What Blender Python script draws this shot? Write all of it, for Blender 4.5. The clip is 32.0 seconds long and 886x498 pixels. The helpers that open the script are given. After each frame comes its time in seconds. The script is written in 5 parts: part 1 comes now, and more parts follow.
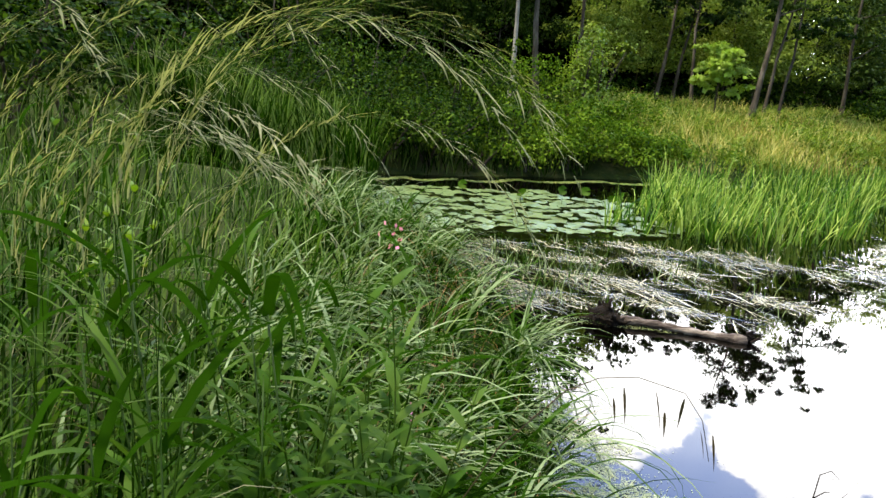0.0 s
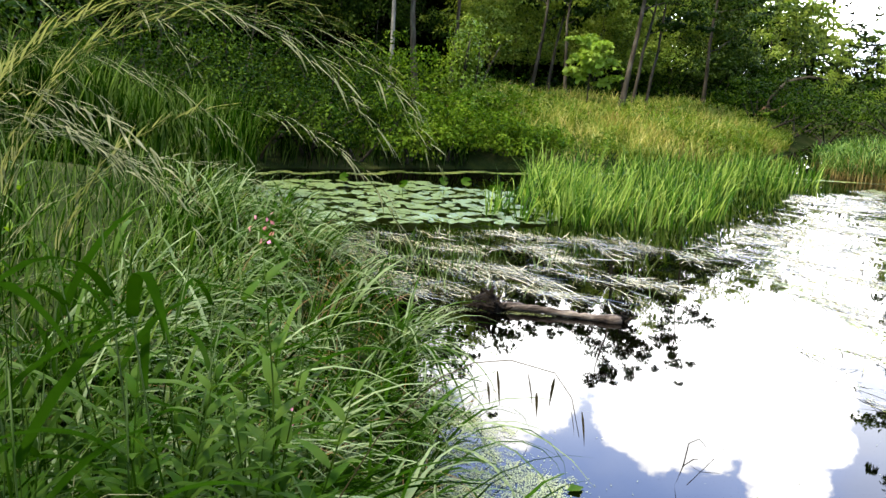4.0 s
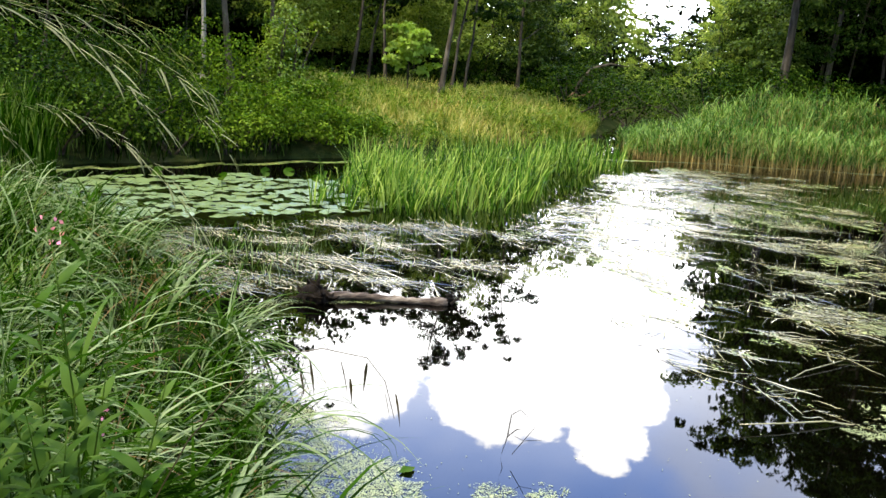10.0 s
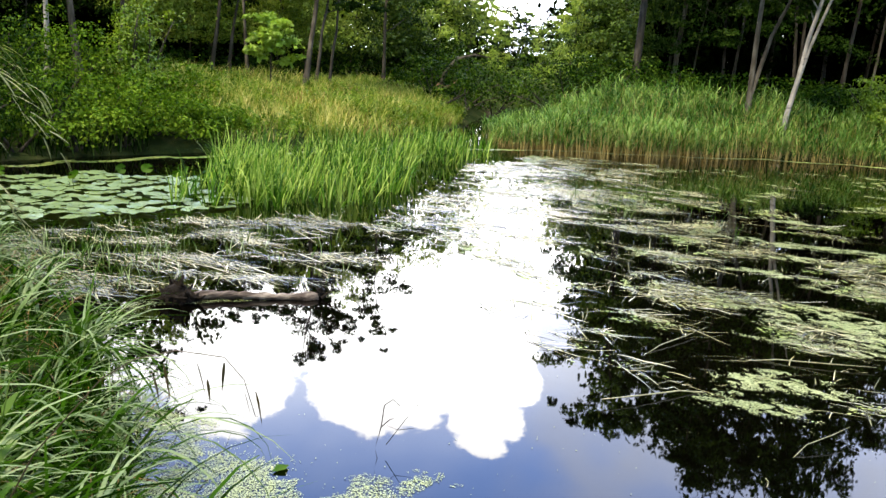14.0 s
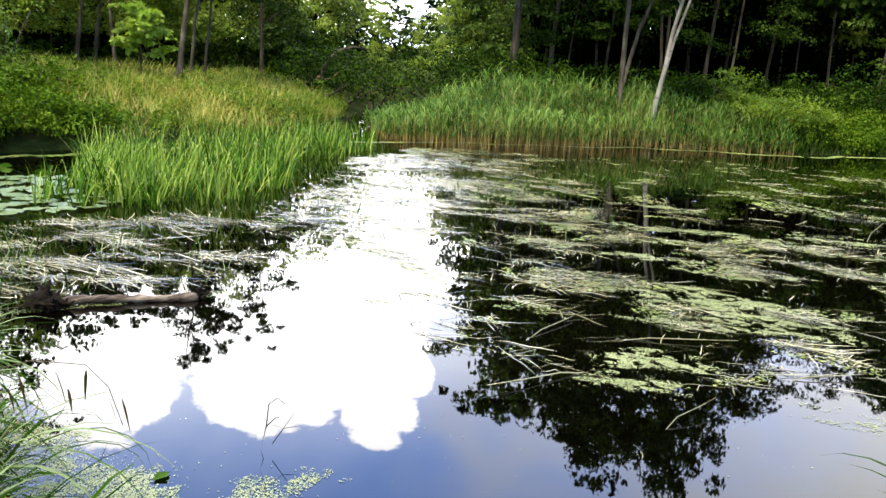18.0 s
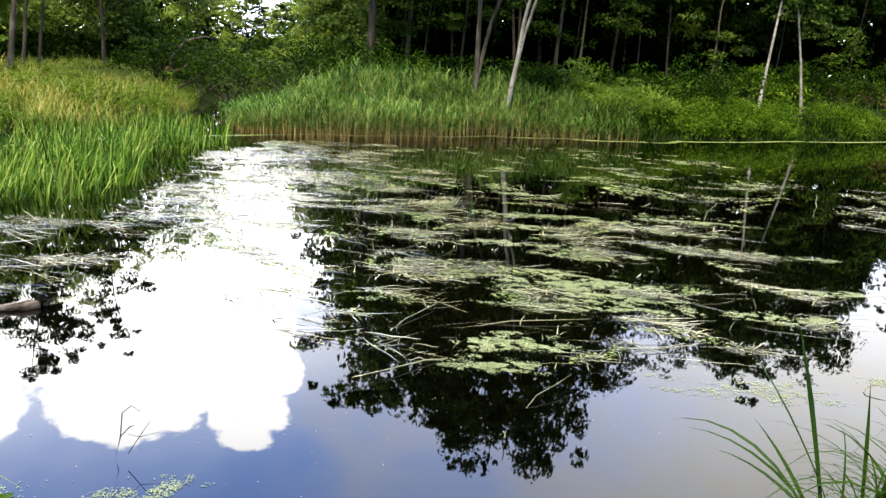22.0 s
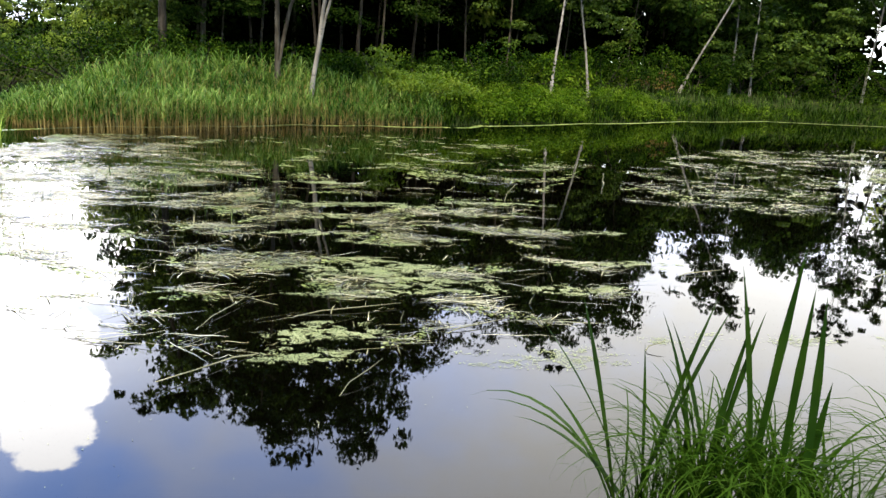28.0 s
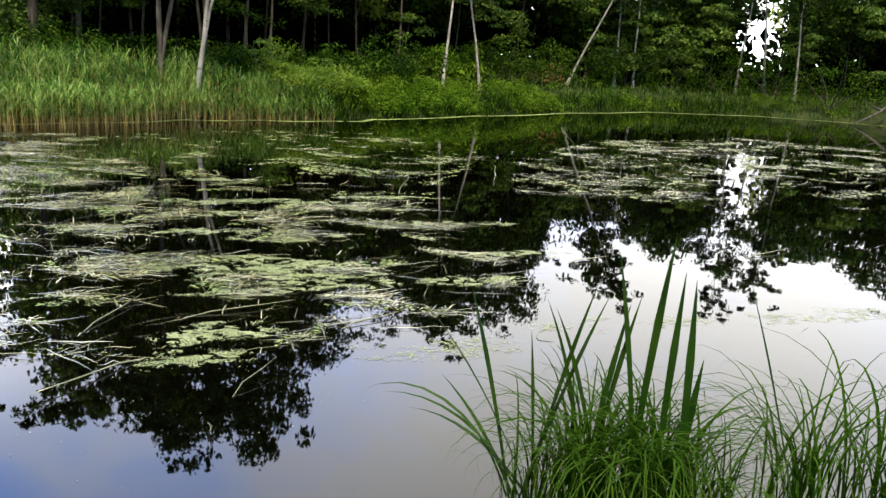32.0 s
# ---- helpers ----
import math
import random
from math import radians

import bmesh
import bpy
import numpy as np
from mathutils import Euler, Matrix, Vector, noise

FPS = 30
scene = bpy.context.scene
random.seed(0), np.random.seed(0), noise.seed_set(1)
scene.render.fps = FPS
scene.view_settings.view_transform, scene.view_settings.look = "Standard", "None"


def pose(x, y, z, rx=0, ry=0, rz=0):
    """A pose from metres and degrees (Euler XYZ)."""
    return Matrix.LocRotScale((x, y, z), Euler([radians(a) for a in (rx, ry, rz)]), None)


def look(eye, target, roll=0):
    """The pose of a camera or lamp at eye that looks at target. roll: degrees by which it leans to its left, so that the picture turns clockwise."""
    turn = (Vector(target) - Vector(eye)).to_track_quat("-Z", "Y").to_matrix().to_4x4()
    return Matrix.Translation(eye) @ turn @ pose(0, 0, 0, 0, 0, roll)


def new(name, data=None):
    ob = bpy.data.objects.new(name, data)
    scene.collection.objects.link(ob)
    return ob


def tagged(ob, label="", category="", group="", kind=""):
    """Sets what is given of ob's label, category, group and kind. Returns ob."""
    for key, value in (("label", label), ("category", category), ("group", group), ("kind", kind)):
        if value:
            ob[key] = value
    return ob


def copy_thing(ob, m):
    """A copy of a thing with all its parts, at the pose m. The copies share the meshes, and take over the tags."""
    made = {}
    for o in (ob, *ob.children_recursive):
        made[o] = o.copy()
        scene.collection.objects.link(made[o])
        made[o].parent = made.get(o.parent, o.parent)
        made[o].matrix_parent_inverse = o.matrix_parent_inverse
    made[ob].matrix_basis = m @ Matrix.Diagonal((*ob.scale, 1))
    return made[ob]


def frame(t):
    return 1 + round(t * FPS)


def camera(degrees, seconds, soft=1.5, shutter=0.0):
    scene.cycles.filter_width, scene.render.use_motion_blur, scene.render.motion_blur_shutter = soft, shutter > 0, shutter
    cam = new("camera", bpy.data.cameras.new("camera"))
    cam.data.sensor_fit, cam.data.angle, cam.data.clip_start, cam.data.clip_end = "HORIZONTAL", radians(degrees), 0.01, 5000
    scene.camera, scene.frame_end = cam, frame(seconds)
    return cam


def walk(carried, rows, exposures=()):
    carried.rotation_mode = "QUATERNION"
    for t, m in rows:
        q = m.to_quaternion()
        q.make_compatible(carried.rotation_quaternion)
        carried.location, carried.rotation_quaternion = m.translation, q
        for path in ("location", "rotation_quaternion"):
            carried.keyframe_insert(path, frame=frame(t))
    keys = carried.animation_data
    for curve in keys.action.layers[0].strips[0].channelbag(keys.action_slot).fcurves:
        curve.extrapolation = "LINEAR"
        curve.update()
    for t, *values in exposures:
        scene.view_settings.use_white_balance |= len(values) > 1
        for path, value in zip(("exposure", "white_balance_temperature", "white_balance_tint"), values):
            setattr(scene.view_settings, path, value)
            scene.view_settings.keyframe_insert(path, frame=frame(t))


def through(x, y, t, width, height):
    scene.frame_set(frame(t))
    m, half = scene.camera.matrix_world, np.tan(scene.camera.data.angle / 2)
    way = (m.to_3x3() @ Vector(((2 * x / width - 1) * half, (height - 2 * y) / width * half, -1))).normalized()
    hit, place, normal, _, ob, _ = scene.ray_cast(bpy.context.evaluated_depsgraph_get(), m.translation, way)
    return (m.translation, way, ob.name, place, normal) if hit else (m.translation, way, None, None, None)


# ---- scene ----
# ------------------------------------------------------------------ camera
cam = camera(58.3, 32.0, soft=1.5)
PITCH, ROLL = -13.42, 3.9
YAWS = [
    (0.0, 0.02), (0.5, 1.38), (1.0, 2.43), (1.5, 3.36), (2.0, 4.35), (2.5, 5.30),
    (3.0, 6.45), (3.5, 7.54), (5.5, 11.18), (6.0, 12.33), (6.5, 13.49), (7.0, 14.55),
    (7.5, 15.55), (8.0, 16.62), (8.5, 17.86), (9.0, 18.93), (9.5, 20.08), (10.0, 21.02),
    (10.5, 22.13), (11.0, 23.40), (11.5, 25.05), (12.0, 26.12), (12.5, 27.19), (13.0, 28.15),
    (13.5, 29.36), (14.0, 30.41), (14.5, 31.56), (16.5, 35.70), (17.0, 36.64), (17.5, 37.79),
    (18.0, 38.73), (18.5, 39.69), (19.0, 40.90), (19.5, 42.22), (20.0, 43.49), (20.5, 44.76),
    (21.0, 46.06), (21.5, 47.20), (22.0, 48.69), (22.5, 50.00), (23.0, 51.21), (23.5, 52.09),
    (24.0, 53.33), (24.5, 54.48), (25.0, 55.88), (25.5, 57.08), (27.5, 61.34), (28.0, 62.41),
    (28.5, 63.29), (29.0, 64.22), (29.5, 65.02), (30.0, 65.84), (30.5, 66.77), (31.0, 67.85),
    (31.5, 68.89), (32.0, 69.94),
]


def eye_at(t):
    u = t / 32
    return Vector((0.182 * u + 0.083 * u * u - 0.158 * u**3, -0.006 * u - 0.198 * u * u + 0.002 * u**3, 1.7 - 0.0155 * u + 0.0644 * u * u))


def heading(yaw):
    a, p = radians(yaw), radians(PITCH)
    return Vector((math.sin(a) * math.cos(p), math.cos(a) * math.cos(p), math.sin(p)))


walk(cam, [(t, look(eye_at(t), eye_at(t) + heading(a), ROLL)) for t, a in YAWS],
     [(0, 1.5), (8, 1.52), (17, 1.5), (22, 1.38), (26, 1.28), (32, 1.22)])

# ------------------------------------------------------------------ sky and sun
SUN_AZ, SUN_EL = 250.0, 60.0      # compass-like: from +y towards +x


def make_world():
    world = bpy.data.worlds.new("sky")
    scene.world = world
    world.use_nodes = True
    nt = world.node_tree
    nt.nodes.clear()
    N, L = nt.nodes.new, nt.links.new

    def math_node(op, a, b=None, c=None, clamp=False):
        n = N("ShaderNodeMath")
        n.operation, n.use_clamp = op, clamp
        for k, v in enumerate((a, b, c)):
            if v is None:
                continue
            if isinstance(v, (int, float)):
                n.inputs[k].default_value = v
            else:
                L(v, n.inputs[k])
        return n.outputs[0]

    def ramp(v, lo, hi):
        n = N("ShaderNodeMapRange")
        n.interpolation_type = "SMOOTHSTEP"
        L(v, n.inputs["Value"])
        n.inputs["From Min"].default_value, n.inputs["From Max"].default_value = lo, hi
        return n.outputs["Result"]

    coord = N("ShaderNodeTexCoord").outputs["Generated"]
    sky = N("ShaderNodeTexSky")
    sky.sky_type, sky.sun_disc = "NISHITA", False
    sky.sun_elevation, sky.sun_rotation = radians(SUN_EL), radians(SUN_AZ)
    sky.air_density, sky.dust_density, sky.ozone_density = 1.3, 0.2, 3.0

    def fbm(scale, detail, rough, offset):
        mp = N("ShaderNodeMapping")
        mp.inputs["Location"].default_value = offset
        mp.inputs["Scale"].default_value = (1, 1, 1.7)
        L(coord, mp.inputs["Vector"])
        n = N("ShaderNodeTexNoise")
        n.inputs["Scale"].default_value, n.inputs["Detail"].default_value, n.inputs["Roughness"].default_value = scale, detail, rough
        L(mp.outputs[0], n.inputs["Vector"])
        return math_node("SUBTRACT", n.outputs["Fac"], 0.5)

    lumps = fbm(20.0, 7.0, 0.62, (3.1, 1.7, 0.4))
    broad = fbm(2.2, 4.0, 0.55, (0.2, 5.3, 2.0))

    def towards(az, el):
        a, e = radians(az), radians(el)
        return (math.sin(a) * math.cos(e), math.cos(a) * math.cos(e), math.sin(e))

    # a heap of white cumulus over the far bank: rounded heads, each a cone of directions
    heads = [(27, 11, 11.2), (14.8, 22.2, 4.6), (23.8, 23.6, 3.0), (26.6, 24.3, 2.9), (29.3, 23.7, 2.9), (31.6, 22.2, 2.6), (34.6, 24.8, 3.0), (36.2, 22.6, 2.2), (35.0, 20.0, 3.2), (35.6, 13, 5.6), (10.5, 15, 8.4), (19.5, 14.6, 8.2), (4, 14, 10), (-14, 12, 15)]
    cover = great = None
    for az, el, size in heads:
        dot = N("ShaderNodeVectorMath")
        dot.operation = "DOT_PRODUCT"
        L(coord, dot.inputs[0])
        dot.inputs[1].default_value = towards(az, el)
        off = math_node("DIVIDE", math_node("SUBTRACT", dot.outputs["Value"], math.cos(radians(size))), 1 - math.cos(radians(size)))
        cover = off if cover is None else math_node("MAXIMUM", cover, off)
        if size > 7:
            great = off if great is None else math_node("MAXIMUM", great, off)
    heap = ramp(math_node("MULTIPLY_ADD", lumps, 2.2, cover), -0.08, 0.22)
    sep = N("ShaderNodeSeparateXYZ")
    L(coord, sep.inputs[0])
    up = sep.outputs["Z"]
    # thin grey veil over the rest of the sky, torn open to blue high over the far bank
    hole = N("ShaderNodeVectorMath")
    hole.operation = "DOT_PRODUCT"
    L(coord, hole.inputs[0])
    hole.inputs[1].default_value = towards(25, 46)
    opened = ramp(math_node("MULTIPLY_ADD", broad, 0.35, hole.outputs["Value"]), math.cos(radians(27)), math.cos(radians(12)))
    veil = ramp(math_node("MULTIPLY_ADD", broad, 1.6, 0.62), 0.1, 0.8)
    veil = math_node("MULTIPLY", veil, math_node("SUBTRACT", 1.0, opened))
    veil = math_node("MULTIPLY", veil, 0.92)
    side = N("ShaderNodeVectorMath")
    side.operation = "DOT_PRODUCT"
    L(coord, side.inputs[0])
    side.inputs[1].default_value = towards(88, 28)
    veil = math_node("MAXIMUM", veil, ramp(math_node("MULTIPLY_ADD", broad, 0.3, side.outputs["Value"]), math.cos(radians(42)), math.cos(radians(20))))
    low = ramp(up, 0.26, 0.08)
    veil = math_node("MAXIMUM", veil, low)

    def mix(fac, a, b):
        n = N("ShaderNodeMix")
        n.data_type = "RGBA"
        L(fac, n.inputs["Factor"])
        for key, v in ((6, a), (7, b)):
            if isinstance(v, tuple):
                n.inputs[key].default_value = (*v, 1)
            else:
                L(v, n.inputs[key])
        return n.outputs[2]

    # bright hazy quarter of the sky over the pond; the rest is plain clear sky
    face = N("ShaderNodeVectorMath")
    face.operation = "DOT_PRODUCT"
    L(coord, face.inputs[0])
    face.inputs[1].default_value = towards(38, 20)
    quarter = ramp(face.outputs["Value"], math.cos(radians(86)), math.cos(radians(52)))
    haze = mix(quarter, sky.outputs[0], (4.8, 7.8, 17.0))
    east = N("ShaderNodeVectorMath")
    east.operation = "DOT_PRODUCT"
    L(coord, east.inputs[0])
    east.inputs[1].default_value = towards(88, 22)
    lit = ramp(math_node("MULTIPLY_ADD", lumps, 0.35, math_node("MULTIPLY_ADD", broad, 0.8, east.outputs["Value"])), math.cos(radians(46)), math.cos(radians(12)))
    cloud = mix(lit, (11.6, 12.1, 13.8), (11.6, 11.4, 11.0))
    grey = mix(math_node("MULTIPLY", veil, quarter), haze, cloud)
    wisps = math_node("MULTIPLY", ramp(math_node("MULTIPLY_ADD", broad, 5.0, great), -2.0, 0.9), 0.6)
    white = mix(heap, mix(wisps, grey, (19.5, 20.5, 23.0)), (30.0, 29.6, 29.6))
    bg = N("ShaderNodeBackground")
    L(white, bg.inputs["Color"])
    bg.inputs["Strength"].default_value = 0.15
    L(bg.outputs[0], N("ShaderNodeOutputWorld").inputs[0])


make_world()
sun = new("sun", bpy.data.lights.new("sun", "SUN"))
sun.data.energy, sun.data.angle, sun.data.color = 4.8, radians(12), (1.0, 0.90, 0.70)
_a, _e = radians(SUN_AZ), radians(SUN_EL)
sun.matrix_world = look((math.sin(_a) * math.cos(_e) * 50, math.cos(_a) * math.cos(_e) * 50, math.sin(_e) * 50), (0, 0, 0))

# ------------------------------------------------------------------ materials
def material(name):
    m = bpy.data.materials.new(name)
    m.use_nodes = True
    m.node_tree.nodes.clear()
    return m, m.node_tree.nodes.new, m.node_tree.links.new


def put(node, **values):
    for key, v in values.items():
        node.inputs[key.replace("_", " ")].default_value = (*v, 1) if isinstance(v, tuple) and len(v) == 3 else v
    return node


def coloured(N, L, stops, fac):
    r = N("ShaderNodeValToRGB")
    r.color_ramp.elements[0].position, r.color_ramp.elements[0].color = stops[0][0], (*stops[0][1], 1)
    r.color_ramp.elements[1].position, r.color_ramp.elements[1].color = stops[-1][0], (*stops[-1][1], 1)
    for p, c in stops[1:-1]:
        r.color_ramp.elements.new(p).color = (*c, 1)
    L(fac, r.inputs[0])
    return r.outputs[0]


def noisy(N, L, scale, detail=4.0, rough=0.55, stretch=(1, 1, 1)):
    c, mp, n = N("ShaderNodeTexCoord"), N("ShaderNodeMapping"), N("ShaderNodeTexNoise")
    mp.inputs["Scale"].default_value = stretch
    L(c.outputs["Object"], mp.inputs["Vector"])
    L(mp.outputs[0], n.inputs["Vector"])
    put(n, Scale=scale, Detail=detail, Roughness=rough)
    return n.outputs["Fac"]


def foliage(name, dark, mid, light, through=0.35, rough=0.5, patch=0.6, gloss=0.5, own=0.5):
    """Leaves and blades: each piece its own tint, broad patches of tint over the whole, light passing through."""
    m, N, L = material(name)
    dark, mid, light = (tuple(round(v * k, 4) for v, k in zip(c, (0.585, 0.46, 0.28))) for c in (dark, mid, light))
    geo = N("ShaderNodeNewGeometry")
    add = N("ShaderNodeMath")
    add.operation = "MULTIPLY_ADD"
    L(noisy(N, L, patch, 3.0), add.inputs[0])
    add.inputs[1].default_value = 1.5
    sub = N("ShaderNodeMath")
    sub.operation = "MULTIPLY_ADD"
    L(geo.outputs["Random Per Island"], sub.inputs[0])
    sub.inputs[1].default_value, sub.inputs[2].default_value = own, -0.25 - own / 2
    L(sub.outputs[0], add.inputs[2])
    col = coloured(N, L, [(0.0, dark), (0.5, mid), (1.0, light)], add.outputs[0])
    p = put(N("ShaderNodeBsdfPrincipled"), Roughness=rough)
    p.inputs["Specular IOR Level"].default_value = gloss
    L(col, p.inputs["Base Color"])
    tr = N("ShaderNodeBsdfTranslucent")
    warm = N("ShaderNodeMix")
    warm.data_type, warm.blend_type = "RGBA", "MULTIPLY"
    warm.inputs["Factor"].default_value = 1.0
    L(col, warm.inputs[6])
    warm.inputs[7].default_value = (1.25, 1.3, 0.55, 1)
    L(warm.outputs[2], tr.inputs["Color"])
    mx = N("ShaderNodeMixShader")
    mx.inputs[0].default_value = through
    L(p.outputs[0], mx.inputs[1])
    L(tr.outputs[0], mx.inputs[2])
    L(mx.outputs[0], N("ShaderNodeOutputMaterial").inputs[0])
    return m


def barky(name, dark, mid, light, scale=6.0, stretch=(1, 1, 0.25), bump=0.4, rough=0.85):
    m, N, L = material(name)
    fine = noisy(N, L, scale, 6.0, 0.65, stretch)
    col = coloured(N, L, [(0.3, dark), (0.5, mid), (0.72, light)], fine)
    p = put(N("ShaderNodeBsdfPrincipled"), Roughness=rough)
    p.inputs["Specular IOR Level"].default_value = 0.06
    L(col, p.inputs["Base Color"])
    b = put(N("ShaderNodeBump"), Strength=bump, Distance=0.03)
    L(noisy(N, L, scale * 3, 5.0, 0.6, stretch), b.inputs["Height"])
    L(b.outputs[0], p.inputs["Normal"])
    L(p.outputs[0], N("ShaderNodeOutputMaterial").inputs[0])
    return m


def birch_bark():
    m, N, L = material("birch_bark")
    base = coloured(N, L, [(0.35, (0.08, 0.070, 0.055)), (0.62, (0.20, 0.18, 0.15))], noisy(N, L, 3.0, 4.0))
    marks = coloured(N, L, [(0.56, (0, 0, 0)), (0.64, (1, 1, 1))], noisy(N, L, 4.0, 5.0, 0.7, (1, 1, 2.2)))
    mx = N("ShaderNodeMix")
    mx.data_type = "RGBA"
    L(marks, mx.inputs["Factor"])
    L(base, mx.inputs[6])
    mx.inputs[7].default_value = (0.05, 0.042, 0.035, 1)
    p = put(N("ShaderNodeBsdfPrincipled"), Roughness=0.8)
    L(mx.outputs[2], p.inputs["Base Color"])
    L(p.outputs[0], N("ShaderNodeOutputMaterial").inputs[0])
    return m


def pond_water():
    m, N, L = material("pond_water")
    p = put(N("ShaderNodeBsdfPrincipled"), Roughness=0.015, IOR=1.37)
    col = coloured(N, L, [(0.35, (0.0002, 0.0002, 0.0001)), (0.7, (0.0006, 0.0005, 0.0002))], noisy(N, L, 0.5, 3.0))
    L(col, p.inputs["Base Color"])
    b = put(N("ShaderNodeBump"), Strength=0.02, Distance=0.05)
    L(noisy(N, L, 1.6, 2.0), b.inputs["Height"])
    L(b.outputs[0], p.inputs["Normal"])
    L(p.outputs[0], N("ShaderNodeOutputMaterial").inputs[0])
    return m


def soil():
    m, N, L = material("bank_soil")
    col = coloured(N, L, [(0.3, (0.010, 0.012, 0.005)), (0.5, (0.016, 0.024, 0.007)), (0.7, (0.034, 0.036, 0.014))], noisy(N, L, 1.3, 6.0, 0.65))
    p = put(N("ShaderNodeBsdfPrincipled"), Roughness=0.95)
    p.inputs["Specular IOR Level"].default_value = 0.0
    L(col, p.inputs["Base Color"])
    b = put(N("ShaderNodeBump"), Strength=0.6, Distance=0.05)
    L(noisy(N, L, 14, 5.0), b.inputs["Height"])
    L(b.outputs[0], p.inputs["Normal"])
    L(p.outputs[0], N("ShaderNodeOutputMaterial").inputs[0])
    return m


WATER, SOIL = pond_water(), soil()
# shade and sheen among the grass are put into its dark and pale tints
GRASS = foliage("bank_grass", (0.002, 0.011, 0.0005), (0.017, 0.066, 0.004), (0.16, 0.30, 0.13), 0.35, 0.6, 1.6, 0.0, 0.9)
# the pale tint stands in for sky sheen on the sedge; gloss is off
SEDGE = foliage("sedge_blades", (0.003, 0.015, 0.001), (0.030, 0.100, 0.008), (0.27, 0.43, 0.34), 0.3, 0.55, 2.6, 0.0, 1.0)
SEED = foliage("grass_seed_heads", (0.10, 0.145, 0.12), (0.20, 0.27, 0.23), (0.36, 0.45, 0.42), 0.35, 0.7, 2.0, 0.0)
HERB = foliage("herb_leaves", (0.008, 0.036, 0.002), (0.036, 0.115, 0.012), (0.16, 0.30, 0.10), 0.35, 0.5, 3.0, 0.02, 0.9)
MEADOW = foliage("meadow_grass", (0.055, 0.165, 0.018), (0.23, 0.37, 0.09), (0.60, 0.66, 0.38), 0.3, 0.8, 1.1, 0.03, 0.8)
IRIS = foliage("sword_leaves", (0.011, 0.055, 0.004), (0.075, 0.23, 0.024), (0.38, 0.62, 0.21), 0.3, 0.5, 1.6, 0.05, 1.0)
# dark leaf green, taken further down to paint the iris as backlit
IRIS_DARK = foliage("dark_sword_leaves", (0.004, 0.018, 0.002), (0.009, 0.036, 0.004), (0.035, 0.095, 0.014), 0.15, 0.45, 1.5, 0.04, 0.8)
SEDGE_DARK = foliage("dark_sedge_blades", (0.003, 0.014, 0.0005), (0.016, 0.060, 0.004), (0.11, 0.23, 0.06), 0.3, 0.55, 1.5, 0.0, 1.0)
REED = foliage("reed_leaves", (0.011, 0.050, 0.009), (0.070, 0.20, 0.045), (0.27, 0.48, 0.20), 0.3, 0.55, 0.9, 0.03, 0.9)
CANE = foliage("reed_canes", (0.30, 0.27, 0.12), (0.50, 0.45, 0.24), (0.70, 0.64, 0.40), 0.1, 0.6, 0.8, 0.2)
SHRUB = foliage("shrub_leaves", (0.002, 0.009, 0.0006), (0.013, 0.048, 0.003), (0.10, 0.21, 0.03), 0.25, 0.55, 1.2, 0.02, 0.7)
SHRUB_MID = foliage("mid_shrub_leaves", (0.010, 0.046, 0.002), (0.062, 0.16, 0.009), (0.21, 0.38, 0.055), 0.3, 0.55, 1.3, 0.02, 0.6)
SHRUB_LIGHT = foliage("light_shrub_leaves", (0.04, 0.12, 0.006), (0.12, 0.26, 0.018), (0.26, 0.42, 0.05), 0.4, 0.5, 1.6, 0.15)
# shaded, sunlit and middling copies of one leaf, chosen by bearing
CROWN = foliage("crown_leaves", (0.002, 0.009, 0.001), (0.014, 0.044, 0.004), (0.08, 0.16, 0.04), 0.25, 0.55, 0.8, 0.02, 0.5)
BOUGH_SUNLIT = foliage("sunlit_bough_leaves", (0.045, 0.12, 0.015), (0.23, 0.42, 0.07), (0.52, 0.76, 0.24), 0.35, 0.55, 0.8, 0.08, 0.6)
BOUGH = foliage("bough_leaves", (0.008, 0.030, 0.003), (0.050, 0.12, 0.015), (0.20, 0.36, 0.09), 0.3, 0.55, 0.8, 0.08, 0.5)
# near-black leaves: the deep shade inside the wood is in this colour
DEEP_SHADE = foliage("shade_dark_leaves", (0.001, 0.003, 0.0005), (0.002, 0.006, 0.0006), (0.007, 0.018, 0.002), 0.1, 0.9, 0.6, 0.0)
MAPLE = foliage("maple_leaves", (0.19, 0.44, 0.045), (0.33, 0.62, 0.09), (0.48, 0.78, 0.20), 0.45, 0.5, 1.6, 0.2)
PAD = foliage("lily_pad_skin", (0.06, 0.13, 0.03), (0.115, 0.215, 0.06), (0.20, 0.32, 0.15), 0.06, 0.36, 0.7, 0.9, 0.7)
DUCKWEED = foliage("duckweed_fronds", (0.15, 0.23, 0.13), (0.29, 0.42, 0.27), (0.44, 0.59, 0.44), 0.1, 0.5, 2.5, 0.2)
SCUM = foliage("surface_algae", (0.08, 0.17, 0.04), (0.20, 0.34, 0.10), (0.44, 0.60, 0.28), 0.1, 0.5, 1.2, 0.25, 0.8)
DEAD = foliage("dead_leaf_litter", (0.04, 0.052, 0.034), (0.16, 0.20, 0.145), (0.48, 0.56, 0.48), 0.05, 0.25, 1.6, 0.5, 0.9)
WITHERED = foliage("withered_blades", (0.10, 0.07, 0.025), (0.20, 0.14, 0.05), (0.32, 0.24, 0.10), 0.2, 0.6, 1.0, 0.2)
PETAL = foliage("pink_petals", (0.55, 0.20, 0.62), (0.75, 0.33, 0.85), (0.92, 0.55, 1.1), 0.3, 0.5, 3.0, 0.1)
